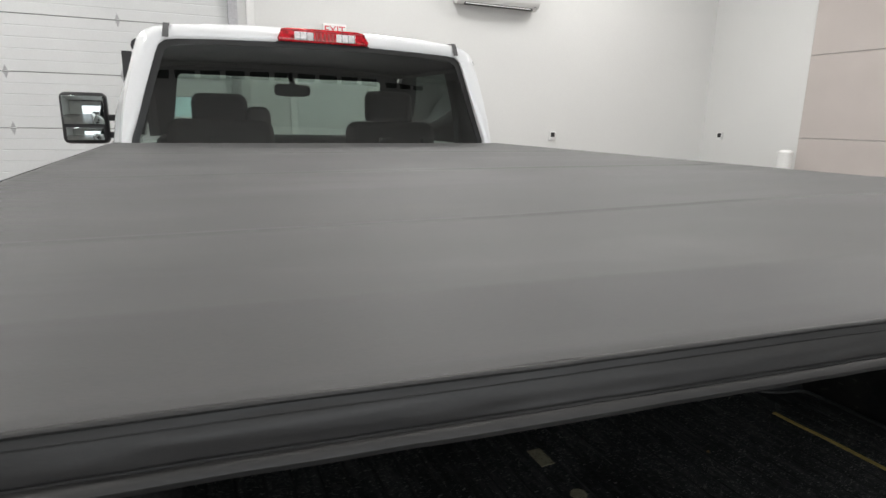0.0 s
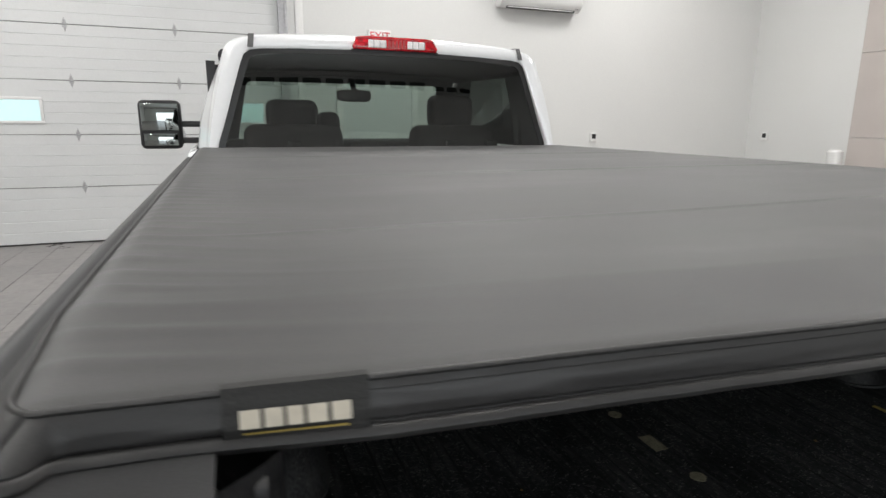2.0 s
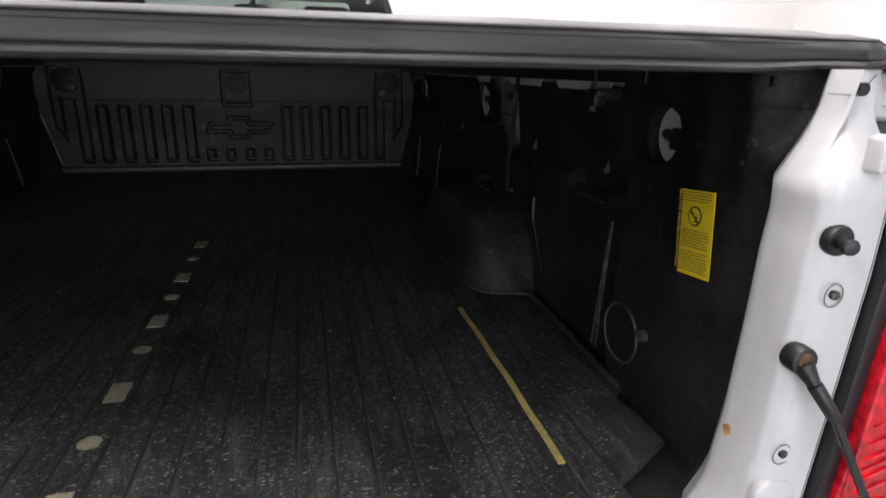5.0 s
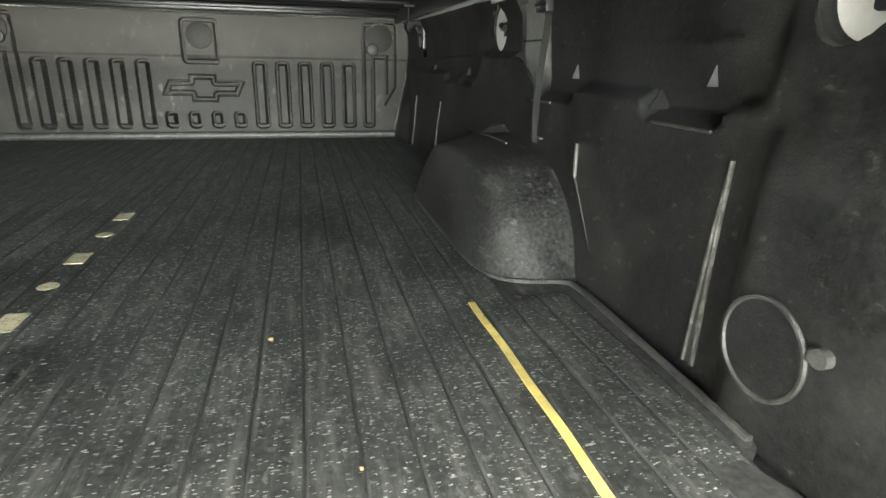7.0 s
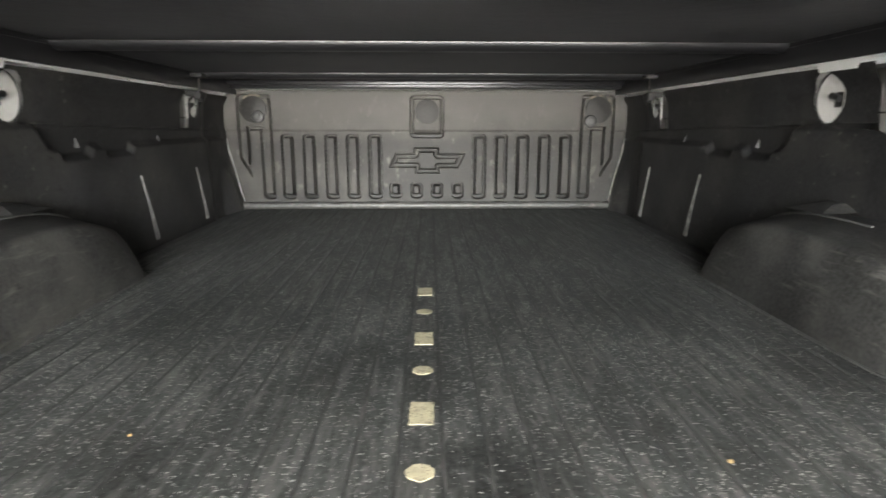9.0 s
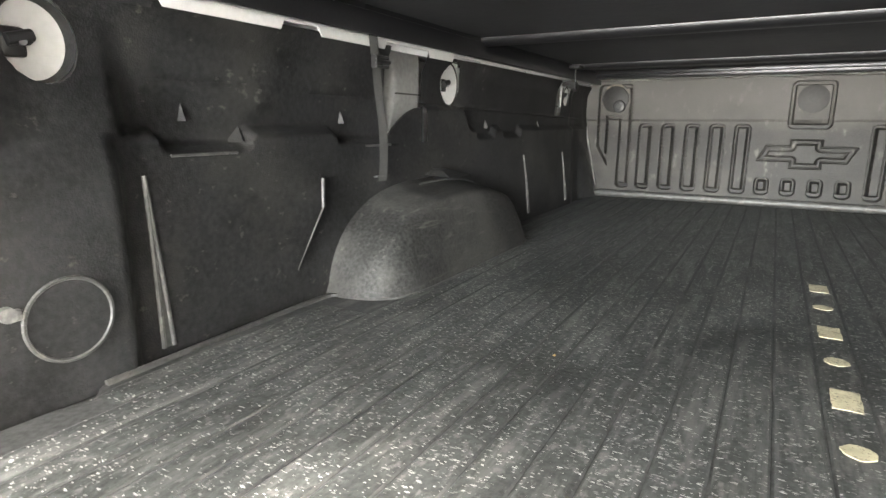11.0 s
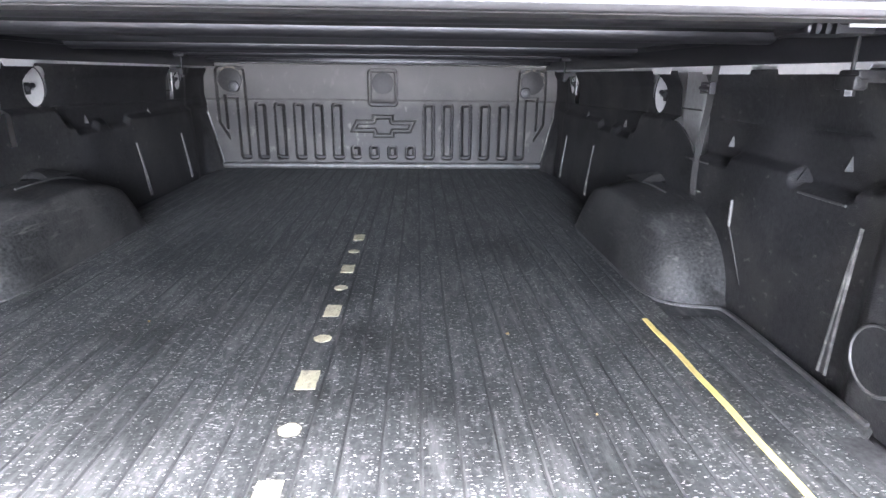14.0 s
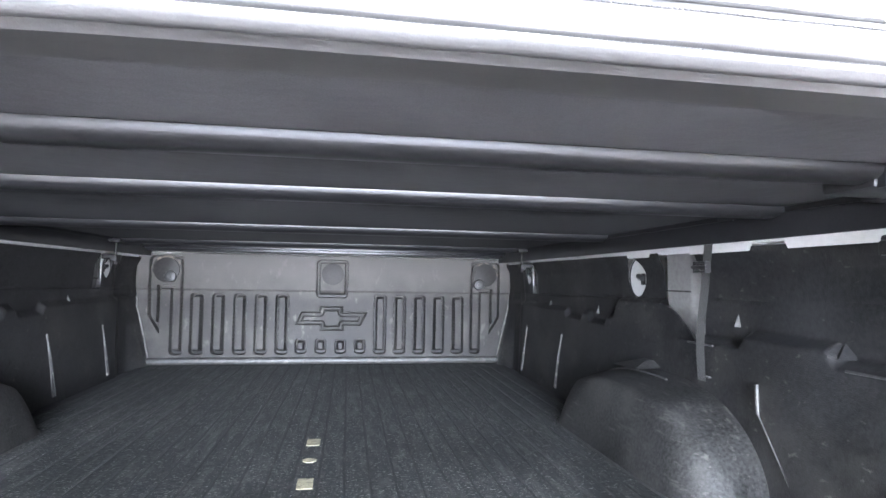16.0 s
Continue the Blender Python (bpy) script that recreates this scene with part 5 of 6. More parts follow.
# white inner steel behind the holes and gaps, rail flange
for s in (-1, 1):
    part("inner_side", box(s * 0.876, s * 0.882, -0.0, 2.45, 0.96, 1.40), M["bare"], truck, "white painted inner bed side", 0)
    for a, c, r in HOLE_SETS[s]:
        xw = wall_x(a, c)
        dp = 0.0165 if a < 0.5 else 0.004
        part("hole_rim", sheet(lambda q, d: (s * (xw + 0.001 + d), a + (r * 1.03 - 0.2 * d) * math.cos(q), c + (r * 1.15 - 0.2 * d) * math.sin(q)), span(0, 2 * math.pi, 36), [0.0, 0.3 * dp, 0.65 * dp, dp]), M["liner"], liner, "turned-in rim of the liner hole", 60)
        part("pocket_plate", box(s * (xw + dp + 0.0015), s * (xw + dp + 0.0055), a - r - 0.006, a + r + 0.006, c - r - 0.008, c + r + 0.008), M["bare"], truck, "white painted steel behind the liner hole", 0)
    fl = box(s * 0.800, s * 0.806, 0.40, 2.40, 1.4135, 1.4185)
    for ya, yb in ((0.44, 0.66), (0.74, 0.94), (1.10, 1.22), (1.36, 1.58), (1.68, 1.82), (1.88, 1.96)):
        ya, yb = (ya, yb) if s > 0 else (ya - 0.035, yb - 0.035)
        prism([(ya, 1.4135), (yb, 1.4135), (yb - 0.008, 1.3995), (ya + 0.008, 1.3995)], "x", s * 0.7985, s * 0.8005, bm=fl)
    part("rail_flange", fl, M["bare"], truck, "white painted rail flange", 0)
    for pa, pb, pz, near in ((0.915, 1.078, 1.20, 0.980), (1.975, 2.06, 1.27, 1.975)):
        sp_ = part("stake_post", sheet(lambda z, y: (s * (wall_x(0.9, 1.3) + 0.008 + 0.028 * smooth01((1.31 - z) / 0.11) + 0.018 * smooth01((near - y) / 0.02)), y, z), span(pz, 1.41, 14), span(pa, pb, 16)), M["bare_grey"], truck, "bare grey stake post", 60)
        part("seam", prism([(near, 1.317), (pb, 1.317), (pb, 1.3205), (near, 1.3205)], "x", s * (wall_x(0.9, 1.3) + 0.004), s * (wall_x(0.9, 1.3) + 0.0075)), M["ink"], sp_, "", 0)
    for a, c, r in HOLE_SETS[s]:
        xw = wall_x(a, c)
        tg = tube((s * (xw + 0.020), a - 0.012, c), (s * (xw - 0.002), a - 0.012, c), 0.008, seg=14)
        tube((s * (xw + 0.001), a - 0.030, c - 0.003), (s * (xw + 0.001), a - 0.004, c + 0.004), 0.007, seg=12, bm=tg)
        box(s * (xw + 0.004), s * (xw + 0.013), a - 0.034, a - 0.008, c - 0.020, c + 0.012, 0.004, bm=tg)
        part("tie_down", tg, M["black"], truck, "black cargo tie-down hook")
        part("tie_down_bolt", tube((s * (xw - 0.001), a - 0.016, c - 0.004), (s * (xw - 0.005), a - 0.016, c - 0.004), 0.004, seg=12), M["galv"], truck)

# warning label on the liner near the tailgate
lx0 = 0.766
lab = part("warning_label", box(lx0 - 0.0015, lx0, 0.106, 0.168, 1.186, 1.294), M["label"], liner, "yellow warning label with small print and a dark folded side", 0)
part("prohibition_ring", tube((lx0 - 0.0016, 0.139, 1.262), (lx0 - 0.0022, 0.139, 1.262), 0.0125, seg=32), M["ink"], lab, smooth=0)
part("ring_field", tube((lx0 - 0.0018, 0.139, 1.262), (lx0 - 0.0026, 0.139, 1.262), 0.0106, seg=32), M["label"], lab, smooth=0)
part("slash", box(lx0 - 0.0030, lx0 - 0.0027, -0.0011, 0.0011, -0.011, 0.011), M["ink"], lab, smooth=0).matrix_basis = Matrix.Translation((0, 0.139, 1.262)) @ Matrix.Rotation(radians(-45), 4, "X")
for qa, qb, za, zb in ((0.131, 0.138, 1.2545, 1.2565), (0.140, 0.146, 1.264, 1.2655), (0.134, 0.1355, 1.2555, 1.262)):
    part("pictogram_bar", box(lx0 - 0.0031, lx0 - 0.0027, qa, qb, za, zb), M["ink"], lab, smooth=0)
for i in range(30):
    z = 1.2905 - 0.0034 * i
    if 1.244 < z < 1.280 or i % 11 == 10:
        continue
    part("print_line", box(lx0 - 0.0020, lx0 - 0.0016, 0.111 + 0.004 * (i % 5 == 3), 0.164 - 0.003 * (i % 4 == 2), z, z + 0.0012), M["label_dark"], lab, smooth=0)
part("folded_side", box(lx0 - 0.0021, lx0 - 0.0015, 0.1655, 0.1715, 1.188, 1.292), M["ink"], lab, "dark strip with yellow words", smooth=0)
for text, zc in (("CAUTION", 1.280), ("ATTENTION", 1.246), ("PRECAUCION", 1.211)):
    words("side_word", text, 0.0060, Matrix.Translation((lx0 - 0.0023, 0.1685, zc)) @ Matrix(((0, 0, -1, 0), (0, 1, 0, 0), (1, 0, 0, 0), (0, 0, 0, 1))), M["label"], lab, 0.0002)
# it is stuck on a little askew
lab.matrix_basis = Matrix.Translation((0, 0.137, 1.24)) @ Matrix.Rotation(-0.11, 4, "X") @ Matrix.Translation((0, -0.137, -1.24))

# ---- rubber mat ----
mat_ = thing("bed_mat", "black ribbed rubber bed mat, dusty and scuffed", "bed mat", (0, 1.2, FL - 0.014))
R = [(0.0, 2.428), (0.765, 2.428), (0.785, 2.35), (0.785, 1.415), (0.74, 1.402), (0.675, 1.37), (0.650, 1.30), (0.643, 1.10), (0.646, 0.80), (0.655, 0.74), (0.68, 0.70), (0.72, 0.684), (0.770, 0.676), (0.785, 0.655), (0.778, 0.45), (0.772, 0.268), (0.742, 0.244), (0.755, 0.205), (0.757, 0.128), (0.70, 0.092), (0.645, 0.060), (0.628, 0.0), (0.620, -0.03), (0.0, -0.03)]
bend = R[3:16]
for _ in range(2):       # round the corners along the wheel well
    soft = [bend[0]]
    for p, q in zip(bend, bend[1:]):
        soft += [(0.75 * p[0] + 0.25 * q[0], 0.75 * p[1] + 0.25 * q[1]), (0.25 * p[0] + 0.75 * q[0], 0.25 * p[1] + 0.75 * q[1])]
    bend = soft + [bend[-1]]
R = R[:3] + bend + R[16:]
REAR0 = R.index((0.772, 0.268))


def left_of(x, y):
    return (-x, y + 0.018 * smooth01((y - 0.56) / 0.06) * smooth01((1.0 - y) / 0.2))


outline = R + [left_of(x, y) for x, y in R[::-1] if x > 0]
part("sheet", prism(outline, "z", FL - 0.014, FL - 0.0032), M["mat_dust"], mat_, "", 0)
for s in (-1, 1):
    lip = bmesh.new()
    for (xa, ya), (xb, yb) in zip(R[3:REAR0], R[4:REAR0 + 1]):
        if s < 0:
            (xa, ya), (xb, yb) = ((-q[0], q[1]) for q in (left_of(xa, ya), left_of(xb, yb)))
        tube((s * (xa - 0.004), ya, FL - 0.003), (s * (xb - 0.004), yb, FL - 0.003), 0.0058, seg=10, bm=lip)
    part("raised_lip", lip, M["rim_dull"], mat_)
for s in (-1, 1):
    cut = bmesh.new()
    for (xa, ya), (xb, yb) in zip(R[REAR0:REAR0 + 5], R[REAR0 + 1:REAR0 + 6]):
        tube((s * xa, ya, FL - 0.0085), (s * xb, yb, FL - 0.0085), 0.0052, seg=6, bm=cut)
    part("cut_edge", cut, M["mat_edge"], mat_, "rough pale cut edge")
PITCH, RW = 0.0485, 0.0479


def ridge_mesh(ya, yb):
    p = [(-RW / 2, FL - 0.0021), (-RW / 2 + 0.0024, FL - 0.0007), (-RW / 2 + 0.006, FL), (RW / 2 - 0.006, FL), (RW / 2 - 0.0024, FL - 0.0007), (RW / 2, FL - 0.0021)]
    b = bmesh.new()
    n = max(2, int((yb - ya) / 0.15))
    down = -0.0046
    rows = [[b.verts.new((x, y, z + k * down)) for x, z in p] for y, k in [(ya, 1)] + [(q, 0) for q in span(ya + 0.035, yb - 0.035, n)] + [(yb, 1)]]
    for q, r in zip(rows, rows[1:]):
        for i in range(5):
            b.faces.new((q[i], q[i + 1], r[i + 1], r[i]))
    b.faces.new(rows[0])
    b.faces.new(rows[-1])
    me = finish(b, "ridge", M["mat"], 0)
    me.materials.append(M["mat_dust"])        # dust lies along the sloping flanks
    for k, f in enumerate(me.polygons):
        f.material_index = 1 if k < 5 * (len(rows) - 1) and k % 5 in (0, 4) else 0
    return me


long_ridge = ridge_mesh(-0.028, 2.425)
for i in range(-13, 14):
    o = new("ridge", long_ridge)
    o.location.x = i * PITCH
    adopt(o, mat_)
for i in (14, 15):
    x = i * PITCH
    for me in (ridge_mesh(0.10 if i == 14 else 0.235, 0.65), ridge_mesh(1.36, 2.42)):
        for s in (-1, 1):
            o = new("ridge", me)
            o.location.x = s * x
            adopt(o, mat_)
ZM = FL + 0.0008


def blob(cx, cy, w, h, kind, seed):
    rnd = random.Random(seed)
    if kind == "square":
        pts = [(cx - w / 2, cy - h / 2), (cx + w / 2, cy - h / 2), (cx + w / 2, cy + h / 2), (cx - w / 2, cy + h / 2)]
        out = []
        for (xa, ya), (xb, yb) in zip(pts, pts[1:] + pts[:1]):
            for k in range(6):
                out.append((xa + (xb - xa) * k / 6 + rnd.uniform(-.0008, .0008), ya + (yb - ya) * k / 6 + rnd.uniform(-.0008, .0008)))
        return out
    return [(cx + w / 2 * math.cos(a) + rnd.uniform(-.0008, .0008), cy + h / 2 * math.sin(a) + rnd.uniform(-.0008, .0008)) for a in span(0, 2 * math.pi, 28)[:-1]]


MARKS = [1.19, 1.056, 0.917, 0.791, 0.666, 0.543, 0.402, 0.275, 0.150, 0.03]
for i, y in enumerate(MARKS):
    kind = "square" if i % 2 == 0 else "round"
    part("square_mark" if i % 2 == 0 else "round_mark", prism(blob(0, y, 0.030, 0.056 if i % 2 == 0 else 0.030, kind, i), "z", FL - 0.0075, ZM), M["mark"], mat_, "pale yellow painted mark", 0)
stripe = [(0.597 + 0.0025 * math.sin(3 * t) + 0.0007 * math.sin(19 * t), 0.106 + (0.616 - 0.106) * t) for t in span(0, 1, 24)]
sb = [(x - 0.0047, y) for x, y in stripe] + [(x + 0.0047, y) for x, y in stripe[::-1]]
part("yellow_strip", prism(sb, "z", FL - 0.0075, ZM + 0.0015), M["tape"], mat_, "worn yellow strip", 0)


# crumbs lying on the mat
for i, (cx_, cy_, r) in enumerate(((0.325, 0.555, 0.0032), (-0.012, 0.150, 0.003), (0.41, 0.30, 0.0022), (-0.33, 0.62, 0.0024))):
    rnd = random.Random(40 + i)
    cb = bmesh.new()
    bmesh.ops.create_icosphere(cb, subdivisions=2, radius=r)
    for v in cb.verts:
        v.co *= rnd.uniform(0.75, 1.2)
        v.co.z = max(-0.4 * r, v.co.z * 0.6)
        v.co += Vector((cx_, cy_, FL + 0.4 * r))
    solo("crumb", cb, M["crumb"], "tiny orange-brown crumb lying on the rubber mat", "crumb", "crumbs on the mat")

# ---- tonneau cover ----
cover = thing("tonneau_cover", "black vinyl soft roll-up truck bed cover, closed", "truck bed cover", (0, 1.25, RAIL + 0.014))
CX, CY0, CY1, CZ = 0.885, 0.040, 2.485, 1.482


def edge_y(x):
    if x > 0:
        return 0.030 + 0.020 * (x / CX) ** 2.6
    return 0.030 + 0.088 * (math.hypot(x, 0.06) - 0.06)


def rear_drop(d):
    """The skin falls a little towards the tail bar."""
    return 0.013 * max(0.0, 1 - max(0.0, d) / 0.10)


def cover_pt(u, v):
    x, y = u * CX, CY0 + (CY1 - CY0) * v
    z = CZ
    e = min(CX - abs(x), CY1 - y)
    y += (edge_y(x) - CY0) * (1 - v) ** 8
    # faint sags between the bows, seams across, and creases that fade from the side edges
    sag = -0.0035 * math.sin(math.pi * (y - 0.04) / 0.61) ** 2
    side = CX - abs(x)
    ph = 150 * (y + 0.30 * side) + 6.5 * noise.noise(Vector((y * 3.1, 1.7 if x > 0 else 4.4, 2.2 * side)))
    cr = (0.5 + 0.5 * math.sin(ph)) ** 2.5
    reach = 0.025 + 0.085 * (0.5 + 0.5 * noise.noise(Vector((y * 17, 8.2, x > 0)))) ** 1.5
    wr = (0.0036 if x < 0 else 0.0012) * math.exp(-side / reach) * cr + 0.0014 * math.exp(-side / 0.22) * noise.noise(Vector((x * 3, y * 18, 0.4)))
    wr += 0.0024 * math.exp(-(y - CY0) / 0.10) * noise.noise(Vector((x * 9, y * 9, 2.2)))
    seam = sum(0.0024 * math.exp(-((y - ys0 - 0.012 * math.sin(x * 2.3 + ys0)) / 0.007) ** 2) for ys0 in (0.435, 1.06, 1.75)) * (0.55 + 0.45 * smooth01((x + 0.5) / 0.4))
    flat = smooth01((y - edge_y(x)) / 0.03)
    z += (sag * smooth01(e / 0.15)) + flat * wr * smooth01(side / 0.02) + seam * smooth01(side / 0.1) + flat * smooth01(side / 0.02) * 0.0018 * noise.noise(Vector((x * 2.2, y * 7, 9)))
    z -= 0.004 * (1 - smooth01(e / 0.012)) + rear_drop(y - edge_y(x)) + 0.0015 * (1 - smooth01((CY1 - CY0) * v / 0.006))
    return (x, y, z)


us = sorted(set(span(-1, -0.7, 30) + span(-0.7, 0.7, 56) + span(0.7, 1, 30)))
part("top_skin", sheet(cover_pt, us, span(0, 1, 620)), M["vinyl"], cover, "black vinyl skin with faint wrinkles", 80)
# one skirt of fabric runs down both sides and across the rear
part("under_skin", sheet(lambda u, v: (u * (CX - 0.01), edge_y(u * (CX - 0.01)) + 0.015 + (CY1 - 0.025 - edge_y(u * (CX - 0.01))) * v, CZ - 0.012 - 0.003 * math.sin(math.pi * v * 4) ** 2 - rear_drop(0.015 + 2.4 * v)), span(-1, 1, 10), span(0, 1, 60)), M["vinyl_under"], cover, "grey-black woven underside", 80)


def edge_path():
    def half(s):
        ye = edge_y(s * CX)
        way = [((s * CX, y), (s * 1.0, 0.0)) for y in span(CY1, ye + 0.02, 300)]
        for k in range(1, 12):
            a = math.pi / 2 * k / 12
            way.append(((s * (CX - 0.016 * (1 - math.cos(a))), ye + 0.018 - 0.020 * math.sin(a)), (s * math.cos(a), -math.sin(a))))
        return way
    rear = []
    for x in span(-CX + 0.018, CX - 0.018, 220):
        sl = (edge_y(x + 0.001) - edge_y(x - 0.001)) / 0.002
        q = math.hypot(1, sl)
        rear.append(((x, edge_y(x)), (sl / q, -1 / q)))
    return half(-1) + rear + half(1)[::-1]


EDGE = edge_path()


def skirt_out(v):
    return 0.001 + 0.026 * math.sin(min(1, v * 1.05) * 1.35) - 0.004 * max(0, v - 0.8) / 0.2


def rear_len(x):
    """How far the rear flap hangs down; shorter over the rails."""
    return 0.045 - 0.004 * smooth01((abs(x) - 0.70) / 0.12)


def rear_out(x, v):
    return 0.001 + 0.0030 * math.sin(math.pi * v) + 0.003 * v + 0.0014 * noise.noise(Vector((x * 6, v * 2, 5))) + 0.0008 * noise.noise(Vector((x * 25, v * 4, 7)))


def skirt(k, v):
    (x, y), (nx, ny) = EDGE[int(k)]
    rear = smooth01((CX - 0.010 - abs(x)) / 0.010)
    p = math.sin(v * math.pi)
    side_o = skirt_out(v) + p * (1 - rear) * 0.0034 * math.sin(y * 120 + 2.5 * math.sin(y * 17)) * (0.45 + 0.9 * noise.noise(Vector((y * 5, x, 2)))) * smooth01((y - 0.10) / 0.05)
    o = side_o + (rear_out(x, v) - side_o) * rear - 0.0014 * math.exp(-((v - 0.80) / 0.03) ** 2)
    drop = rear_drop(y - edge_y(x))
    low = 0.039 + (rear_len(x) - 0.039) * rear
    return (x + nx * o, y + ny * o, CZ - (0.003 + drop) * (1 - v) - low * v)


sk_ = part("skirt", sheet(skirt, list(range(len(EDGE))), span(0, 1, 30)), M["vinyl_edge_shaded"], cover, "stitched and puckered vinyl skirt", 80)
sk_.data.materials.append(M["vinyl_side_shaded"])
for f in sk_.data.polygons:
    f.material_index = 1 if abs(f.center.x) > 0.877 else 0
# folded ends of the rear flap at both corners
for s in (-1, 1):
    k0 = min(range(len(EDGE)), key=lambda k: abs(EDGE[k][0][0] - s * 0.877) + (9 if EDGE[k][1][1] > -0.5 else 0))
    fd = bmesh.new()
    for va, vb in zip(span(0.02, 0.97, 8), span(0.02, 0.97, 8)[1:]):
        pa, pb = Vector(skirt(k0, va)), Vector(skirt(k0, vb))
        tube(pa + Vector((0.004 * s * (va - 0.5), 0.0012, 0)), pb + Vector((0.004 * s * (vb - 0.5), 0.0012, 0)), 0.0030 * (1.05 - va), 0.0030 * (1.05 - vb), seg=10, bm=fd)
    part("corner_fold", fd, M["thread"], cover, "dark folded corner")


def bead(v, r, name):
    def pt(k, a):
        (x, y), (nx, ny) = EDGE[int(k)]
        px, py, pz = skirt(k, v)
        return (px + nx * r * math.cos(a), py + ny * r * math.cos(a), pz + r * math.sin(a))
    part(name, sheet(pt, list(range(len(EDGE))), span(0, 2 * math.pi, 8)), M["vinyl_edge_shaded"], cover, "", 80)


bead(0.0, 0.0020, "top_welt")
bead(1.0, 0.0050, "lower_welt")


def flap(u, v):
    x = u * (CX - 0.004)
    drop = rear_drop(0.0)
    return (x, edge_y(x) - rear_out(x, v), CZ - (0.003 + drop) * (1 - v) - rear_len(x) * v)


for s in (-1, 1):
    part("side_rail", box(s * 0.775, s * 0.86, 0.09 if s > 0 else 0.135, 2.44, RAIL + 0.012, CZ - 0.014, 0.004), M["alu_black"], cover, "black aluminium side rail")
    part("rail_drop", box(s * 0.772, s * 0.780, 0.30, 2.44, RAIL - 0.0215, RAIL + 0.02, 0.002), M["alu_black"], cover)
BAR = [(0.0, -0.029), (0.034, -0.029), (0.038, -0.033), (0.038, -0.046), (0.034, -0.050), (0.004, -0.050), (0.0, -0.046)]


def bar_pt(k, u):
    a, c = BAR[int(k) % len(BAR)]
    return (u * 0.84, edge_y(u * 0.84) + 0.004 + a, CZ + c)


part("rear_bar", sheet(bar_pt, list(range(len(BAR) + 1)), span(-1, 1, 40)), M["vinyl_edge_shaded"], cover, "tail bar wrapped in black vinyl")
for v_ in (0.20, 0.84):
    stb = bmesh.new()
    for q in range(324, len(EDGE) - 324):
        p, p2 = Vector(skirt(q, v_)), Vector(skirt(q + 1, v_))
        for f in (0.05, 0.38, 0.72):
            a_ = p.lerp(p2, f)
            box(a_.x, a_.x + 0.0019, a_.y - 0.0006, a_.y + 0.0004, a_.z - 0.0004, a_.z + 0.0004, bm=stb)
    tagged(part("stitching", stb, M["thread"], cover, "", 0), kind="stuff")
# woven brand patch with plain bars for its print
def on_flap(x, v, off):
    p = flap(x / (CX - 0.004), max(0, v))
    if v < 0:
        return (x, p[1] - 0.045 * v, p[2] + 0.0035)
    return (x, p[1] - off, p[2] + 0.003 * max(0.0, 1 - v / 0.08))


pt = part("woven_patch", sheet(lambda x, v: on_flap(x, v, 0.0022), span(-0.796, -0.726, 14), [-0.06, -0.02, 0.0, 0.03] + span(0.08, 0.90, 18)), M["patch"], cover, "black woven patch with pale print", 60)
for xa, wb_ in ((-0.7890, 0.0108), (-0.7776, 0.0100), (-0.7670, 0.0088), (-0.7576, 0.0112), (-0.7458, 0.0108)):
    blk = bmesh.new()
    for ua, ub, va, vb in ((0.06, 0.94, 0.28, 0.62),):
        sheet(lambda u, v: on_flap(xa + wb_ * u, v, 0.0034), span(ua, ub, 3), span(va, vb, 5), bm=blk)
    part("print_block", blk, M["patch_pale"], pt, "pale print block")
part("print_line", sheet(lambda u, v: on_flap(-0.787 + 0.050 * u, 0.70 + 0.05 * v, 0.0034), span(0, 1, 8), span(0, 1, 2)), M["patch_gold"], pt, "gold print line")
# cross bows under the skin
for y in (0.335, 0.657, 1.31, 2.06):
    arc_ = [(y + 0.028 * math.cos(a), CZ - 0.016 - 0.018 * math.sin(a) ** 0.7) for a in span(0, math.pi, 12)]
    bw = prism(arc_, "x", -0.775, 0.775, 0.0)
    part("cross_bow", bw, M["alu_black"], cover, "black aluminium cross bow")
hb = box(-0.80, 0.80, 2.36, 2.44, CZ - 0.046, CZ - 0.016, 0.005)
box(-0.80, 0.80, 2.33, 2.36, CZ - 0.034, CZ - 0.016, 0.003, bm=hb)
part("front_header", hb, M["alu_black"], cover, "black aluminium front header")


def clamp(s, y):
    c = thing("rail_clamp", "black rail clamp with a threaded bolt", "clamp", (s * 0.765, y, RAIL - 0.02), group="rail clamps")
    part("bracket", box(s * 0.735, s * 0.785, y - 0.03, y + 0.03, CZ - 0.034, CZ - 0.022, 0.003), M["liner"], c)
    part("jaw", box(s * 0.752, s * 0.800, y - 0.02, y + 0.02, 1.388, 1.405, 0.004, bm=box(s * 0.748, s * 0.770, y - 0.02, y + 0.02, 1.378, 1.398, 0.004)), M["liner"], c)
    part("bolt", tube((s * 0.757, y, 1.376), (s * 0.757, y, 1.462), 0.003, seg=12), M["liner"], c)
    part("nut", tube((s * 0.757, y, 1.370), (s * 0.757, y, 1.380), 0.009, seg=6), M["liner"], c)


clamp(1, 0.42)
for s in (-1, 1):
    clamp(s, 2.02)
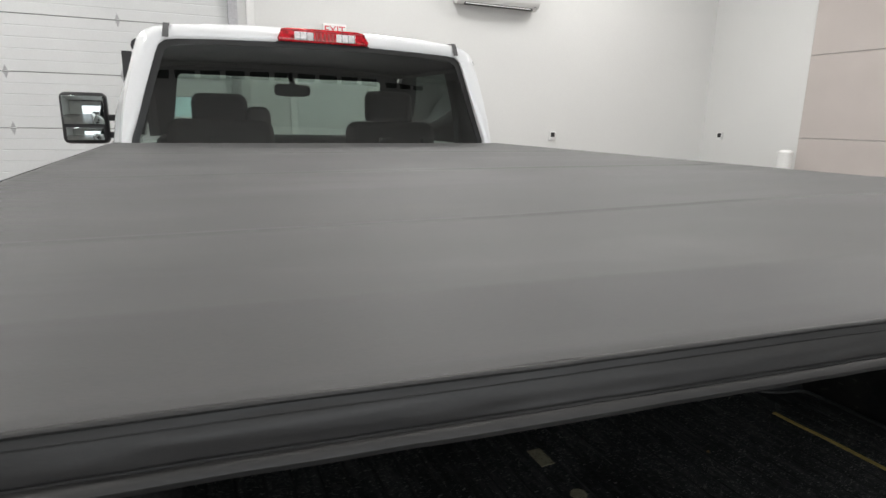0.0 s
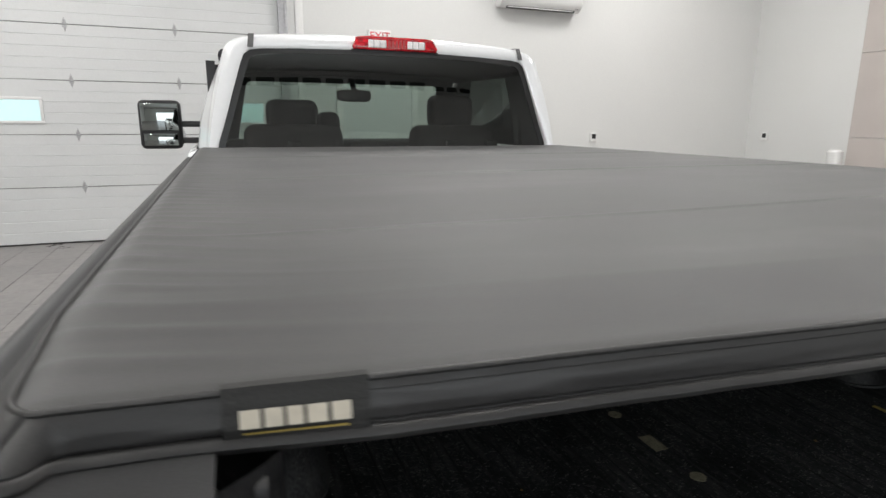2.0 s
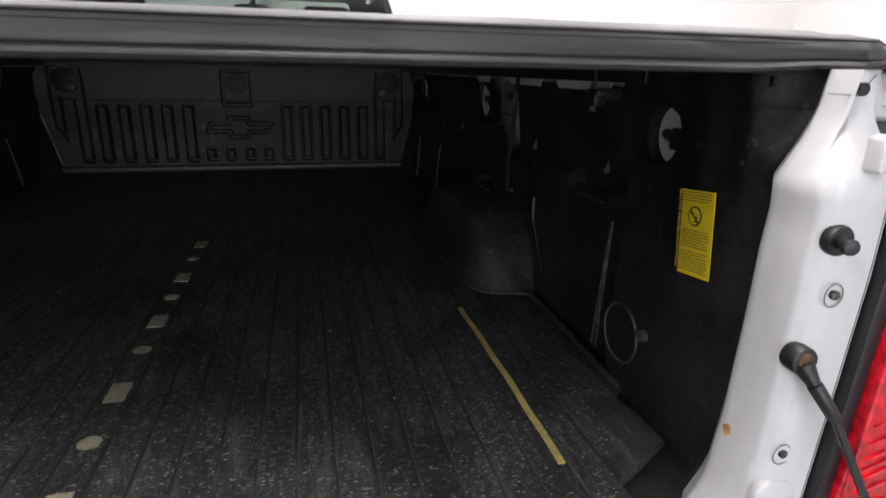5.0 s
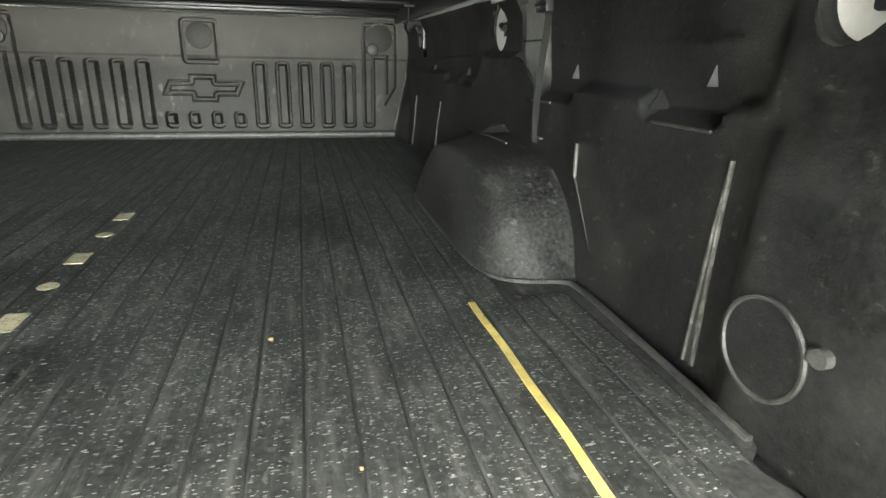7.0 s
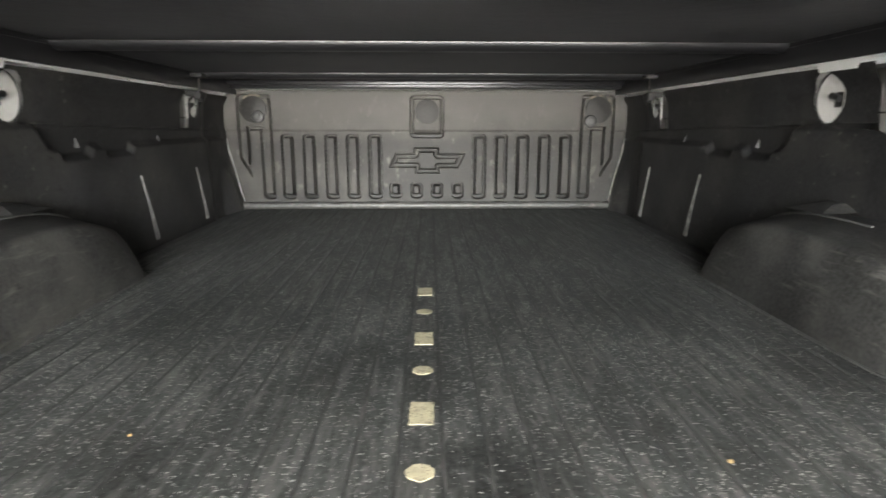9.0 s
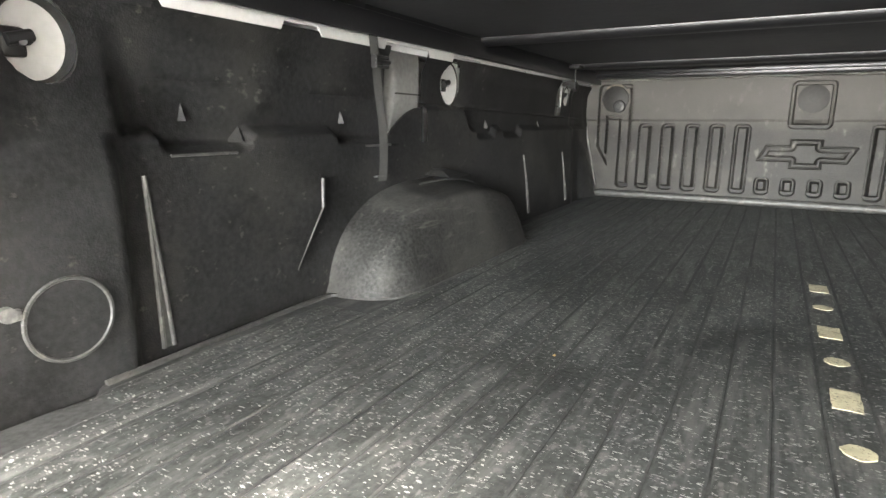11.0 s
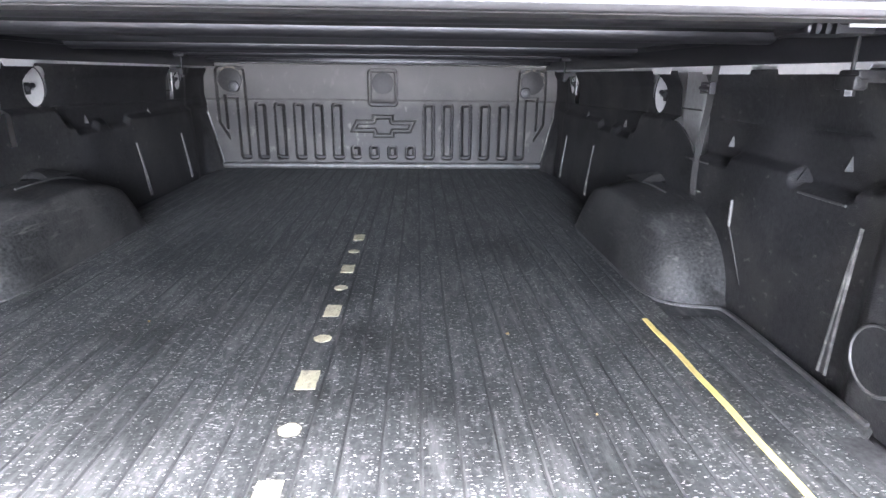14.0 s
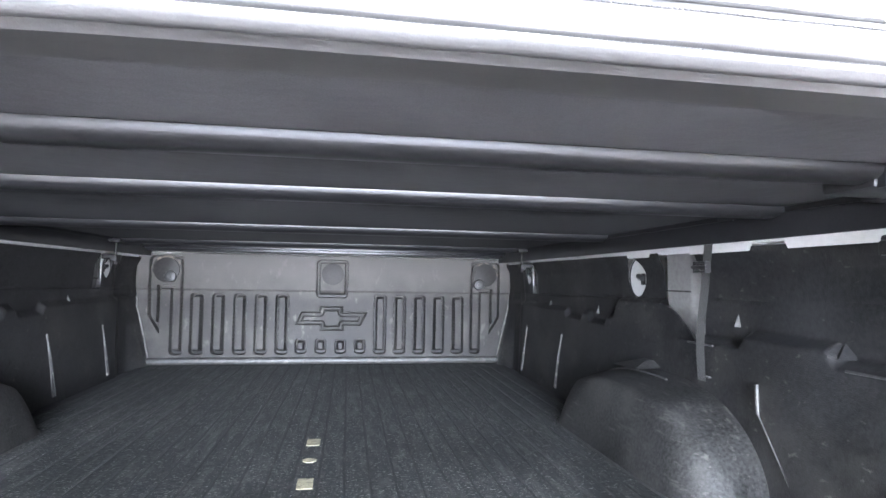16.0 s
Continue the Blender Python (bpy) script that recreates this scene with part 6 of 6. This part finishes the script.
# latch housings at the rear corners
for s in (-1, 1):
    lt = part("corner_latch", box(s * 0.615, s * 0.70, 0.315, 0.385, CZ - 0.040, CZ - 0.014, 0.006), M["black"], cover, "black corner latch")
    for k in range(3):
        part("fin", box(s * (0.620 + 0.012 * k), s * (0.624 + 0.012 * k), 0.307, 0.317, CZ - 0.04, CZ - 0.016), M["black"], lt)
    part("spring_plate", box(s * 0.77, s * 0.79, 0.66, 0.80, CZ - 0.026, CZ - 0.014, 0.003), M["black"], cover)
    for q in (0.715, 0.755):
        part("screw", tube((s * 0.778, q, CZ - 0.028), (s * 0.778, q, CZ - 0.024), 0.006, seg=12), M["steel"], cover)
part("pull_tab", box(0.52, 0.55, 0.368, 0.378, CZ - 0.026, CZ - 0.020), M["decal_red"], cover, "small red tab")
part("bar_label", box(0.628, 0.70, 0.264, 0.266, CZ - 0.036, CZ - 0.013), M["ac"], cover, "small white printed label")


# hanging straps
def strap(s, y):
    c = thing("strap", "grey webbing strap hanging from the cover with a black buckle", "strap", (s * 0.785, y, 1.14), group="hanging straps")
    x = 0.782
    b = sheet(lambda u, v: (s * (x + 0.004 * math.sin(v * 5)), y + 0.001 - 0.006 * (1 - v) ** 2 - 0.055 * max(0.0, 0.33 - v) + 0.008 * math.sin(math.pi * min(1.0, max(0.0, v - 0.4) / 0.6)) + (u - 0.5) * 0.025, CZ - 0.016 - (CZ - 0.016 - 1.142) * v), span(0, 1, 2), span(0, 1, 24), back=(s * 0.0022, 0, 0))
    part("webbing", b, M["webbing"], c)
    part("end_stitch", box(s * (x - 0.004), s * (x + 0.004), y - 0.02, y + 0.012, 1.150, 1.153), M["rim_dull"], c)
    bk = box(s * (x - 0.008), s * (x + 0.006), y - 0.018, y + 0.022, 1.360, 1.364, 0.0015)
    box(s * (x - 0.008), s * (x + 0.006), y - 0.018, y + 0.022, 1.378, 1.382, 0.0015, bm=bk)
    for q in (-0.019, 0.019):
        box(s * (x - 0.008), s * (x + 0.006), y + 0.002 + q - 0.002, y + 0.002 + q + 0.002, 1.359, 1.383, 0.0015, bm=bk)
    tube((s * (x - 0.006), y - 0.022, 1.371), (s * (x - 0.006), y + 0.026, 1.371), 0.004, seg=10, bm=bk)
    part("buckle", bk, M["black"], c, "black slider buckle")


strap(1, 0.862)
strap(-1, 0.855)

# ---- floor tiles ----
def tile_mesh(w, h):
    return finish(box(-w / 2, w / 2, -h / 2, h / 2, -0.006, 0.0, 0.0015, 1), "tile", M["tile"], 0)


TW, TH, GAP = 0.305, 0.61, 0.003
full = tile_mesh(TW - GAP, TH - GAP)
rest = bmesh.new()
for i in range(int((X1 - X0) / TW) + 1):
    x = X0 + TW * (i + 0.5) + 0.11
    for j in range(-1, int((Y1 - Y0) / TH) + 1):
        y = Y0 + TH * (j + 0.5) + (TH / 3) * (i % 3)
        if x + TW / 2 > X1 or y > Y1 + 0.28 or y < Y0:
            continue
        if -3.6 < x < -0.95 and 0.6 < y:
            o = new("tile", full)
            o.matrix_basis = Matrix.Translation((x, y, GZ))
            adopt(o, slab)
        else:
            vs = [rest.verts.new(p) for p in ((x - TW / 2 + .0015, y - TH / 2 + .0015, GZ), (x + TW / 2 - .0015, y - TH / 2 + .0015, GZ), (x + TW / 2 - .0015, y + TH / 2 - .0015, GZ), (x - TW / 2 + .0015, y + TH / 2 - .0015, GZ))]
            lo = [rest.verts.new(v.co - Vector((0, 0, 0.006))) for v in vs]
            rest.faces.new(vs)
            for a in range(4):
                rest.faces.new((vs[a], lo[a], lo[(a + 1) % 4], vs[(a + 1) % 4]))
tagged(part("tiles", rest, M["tile"], slab, "grey rectangular floor tiles", 0), kind="stuff")
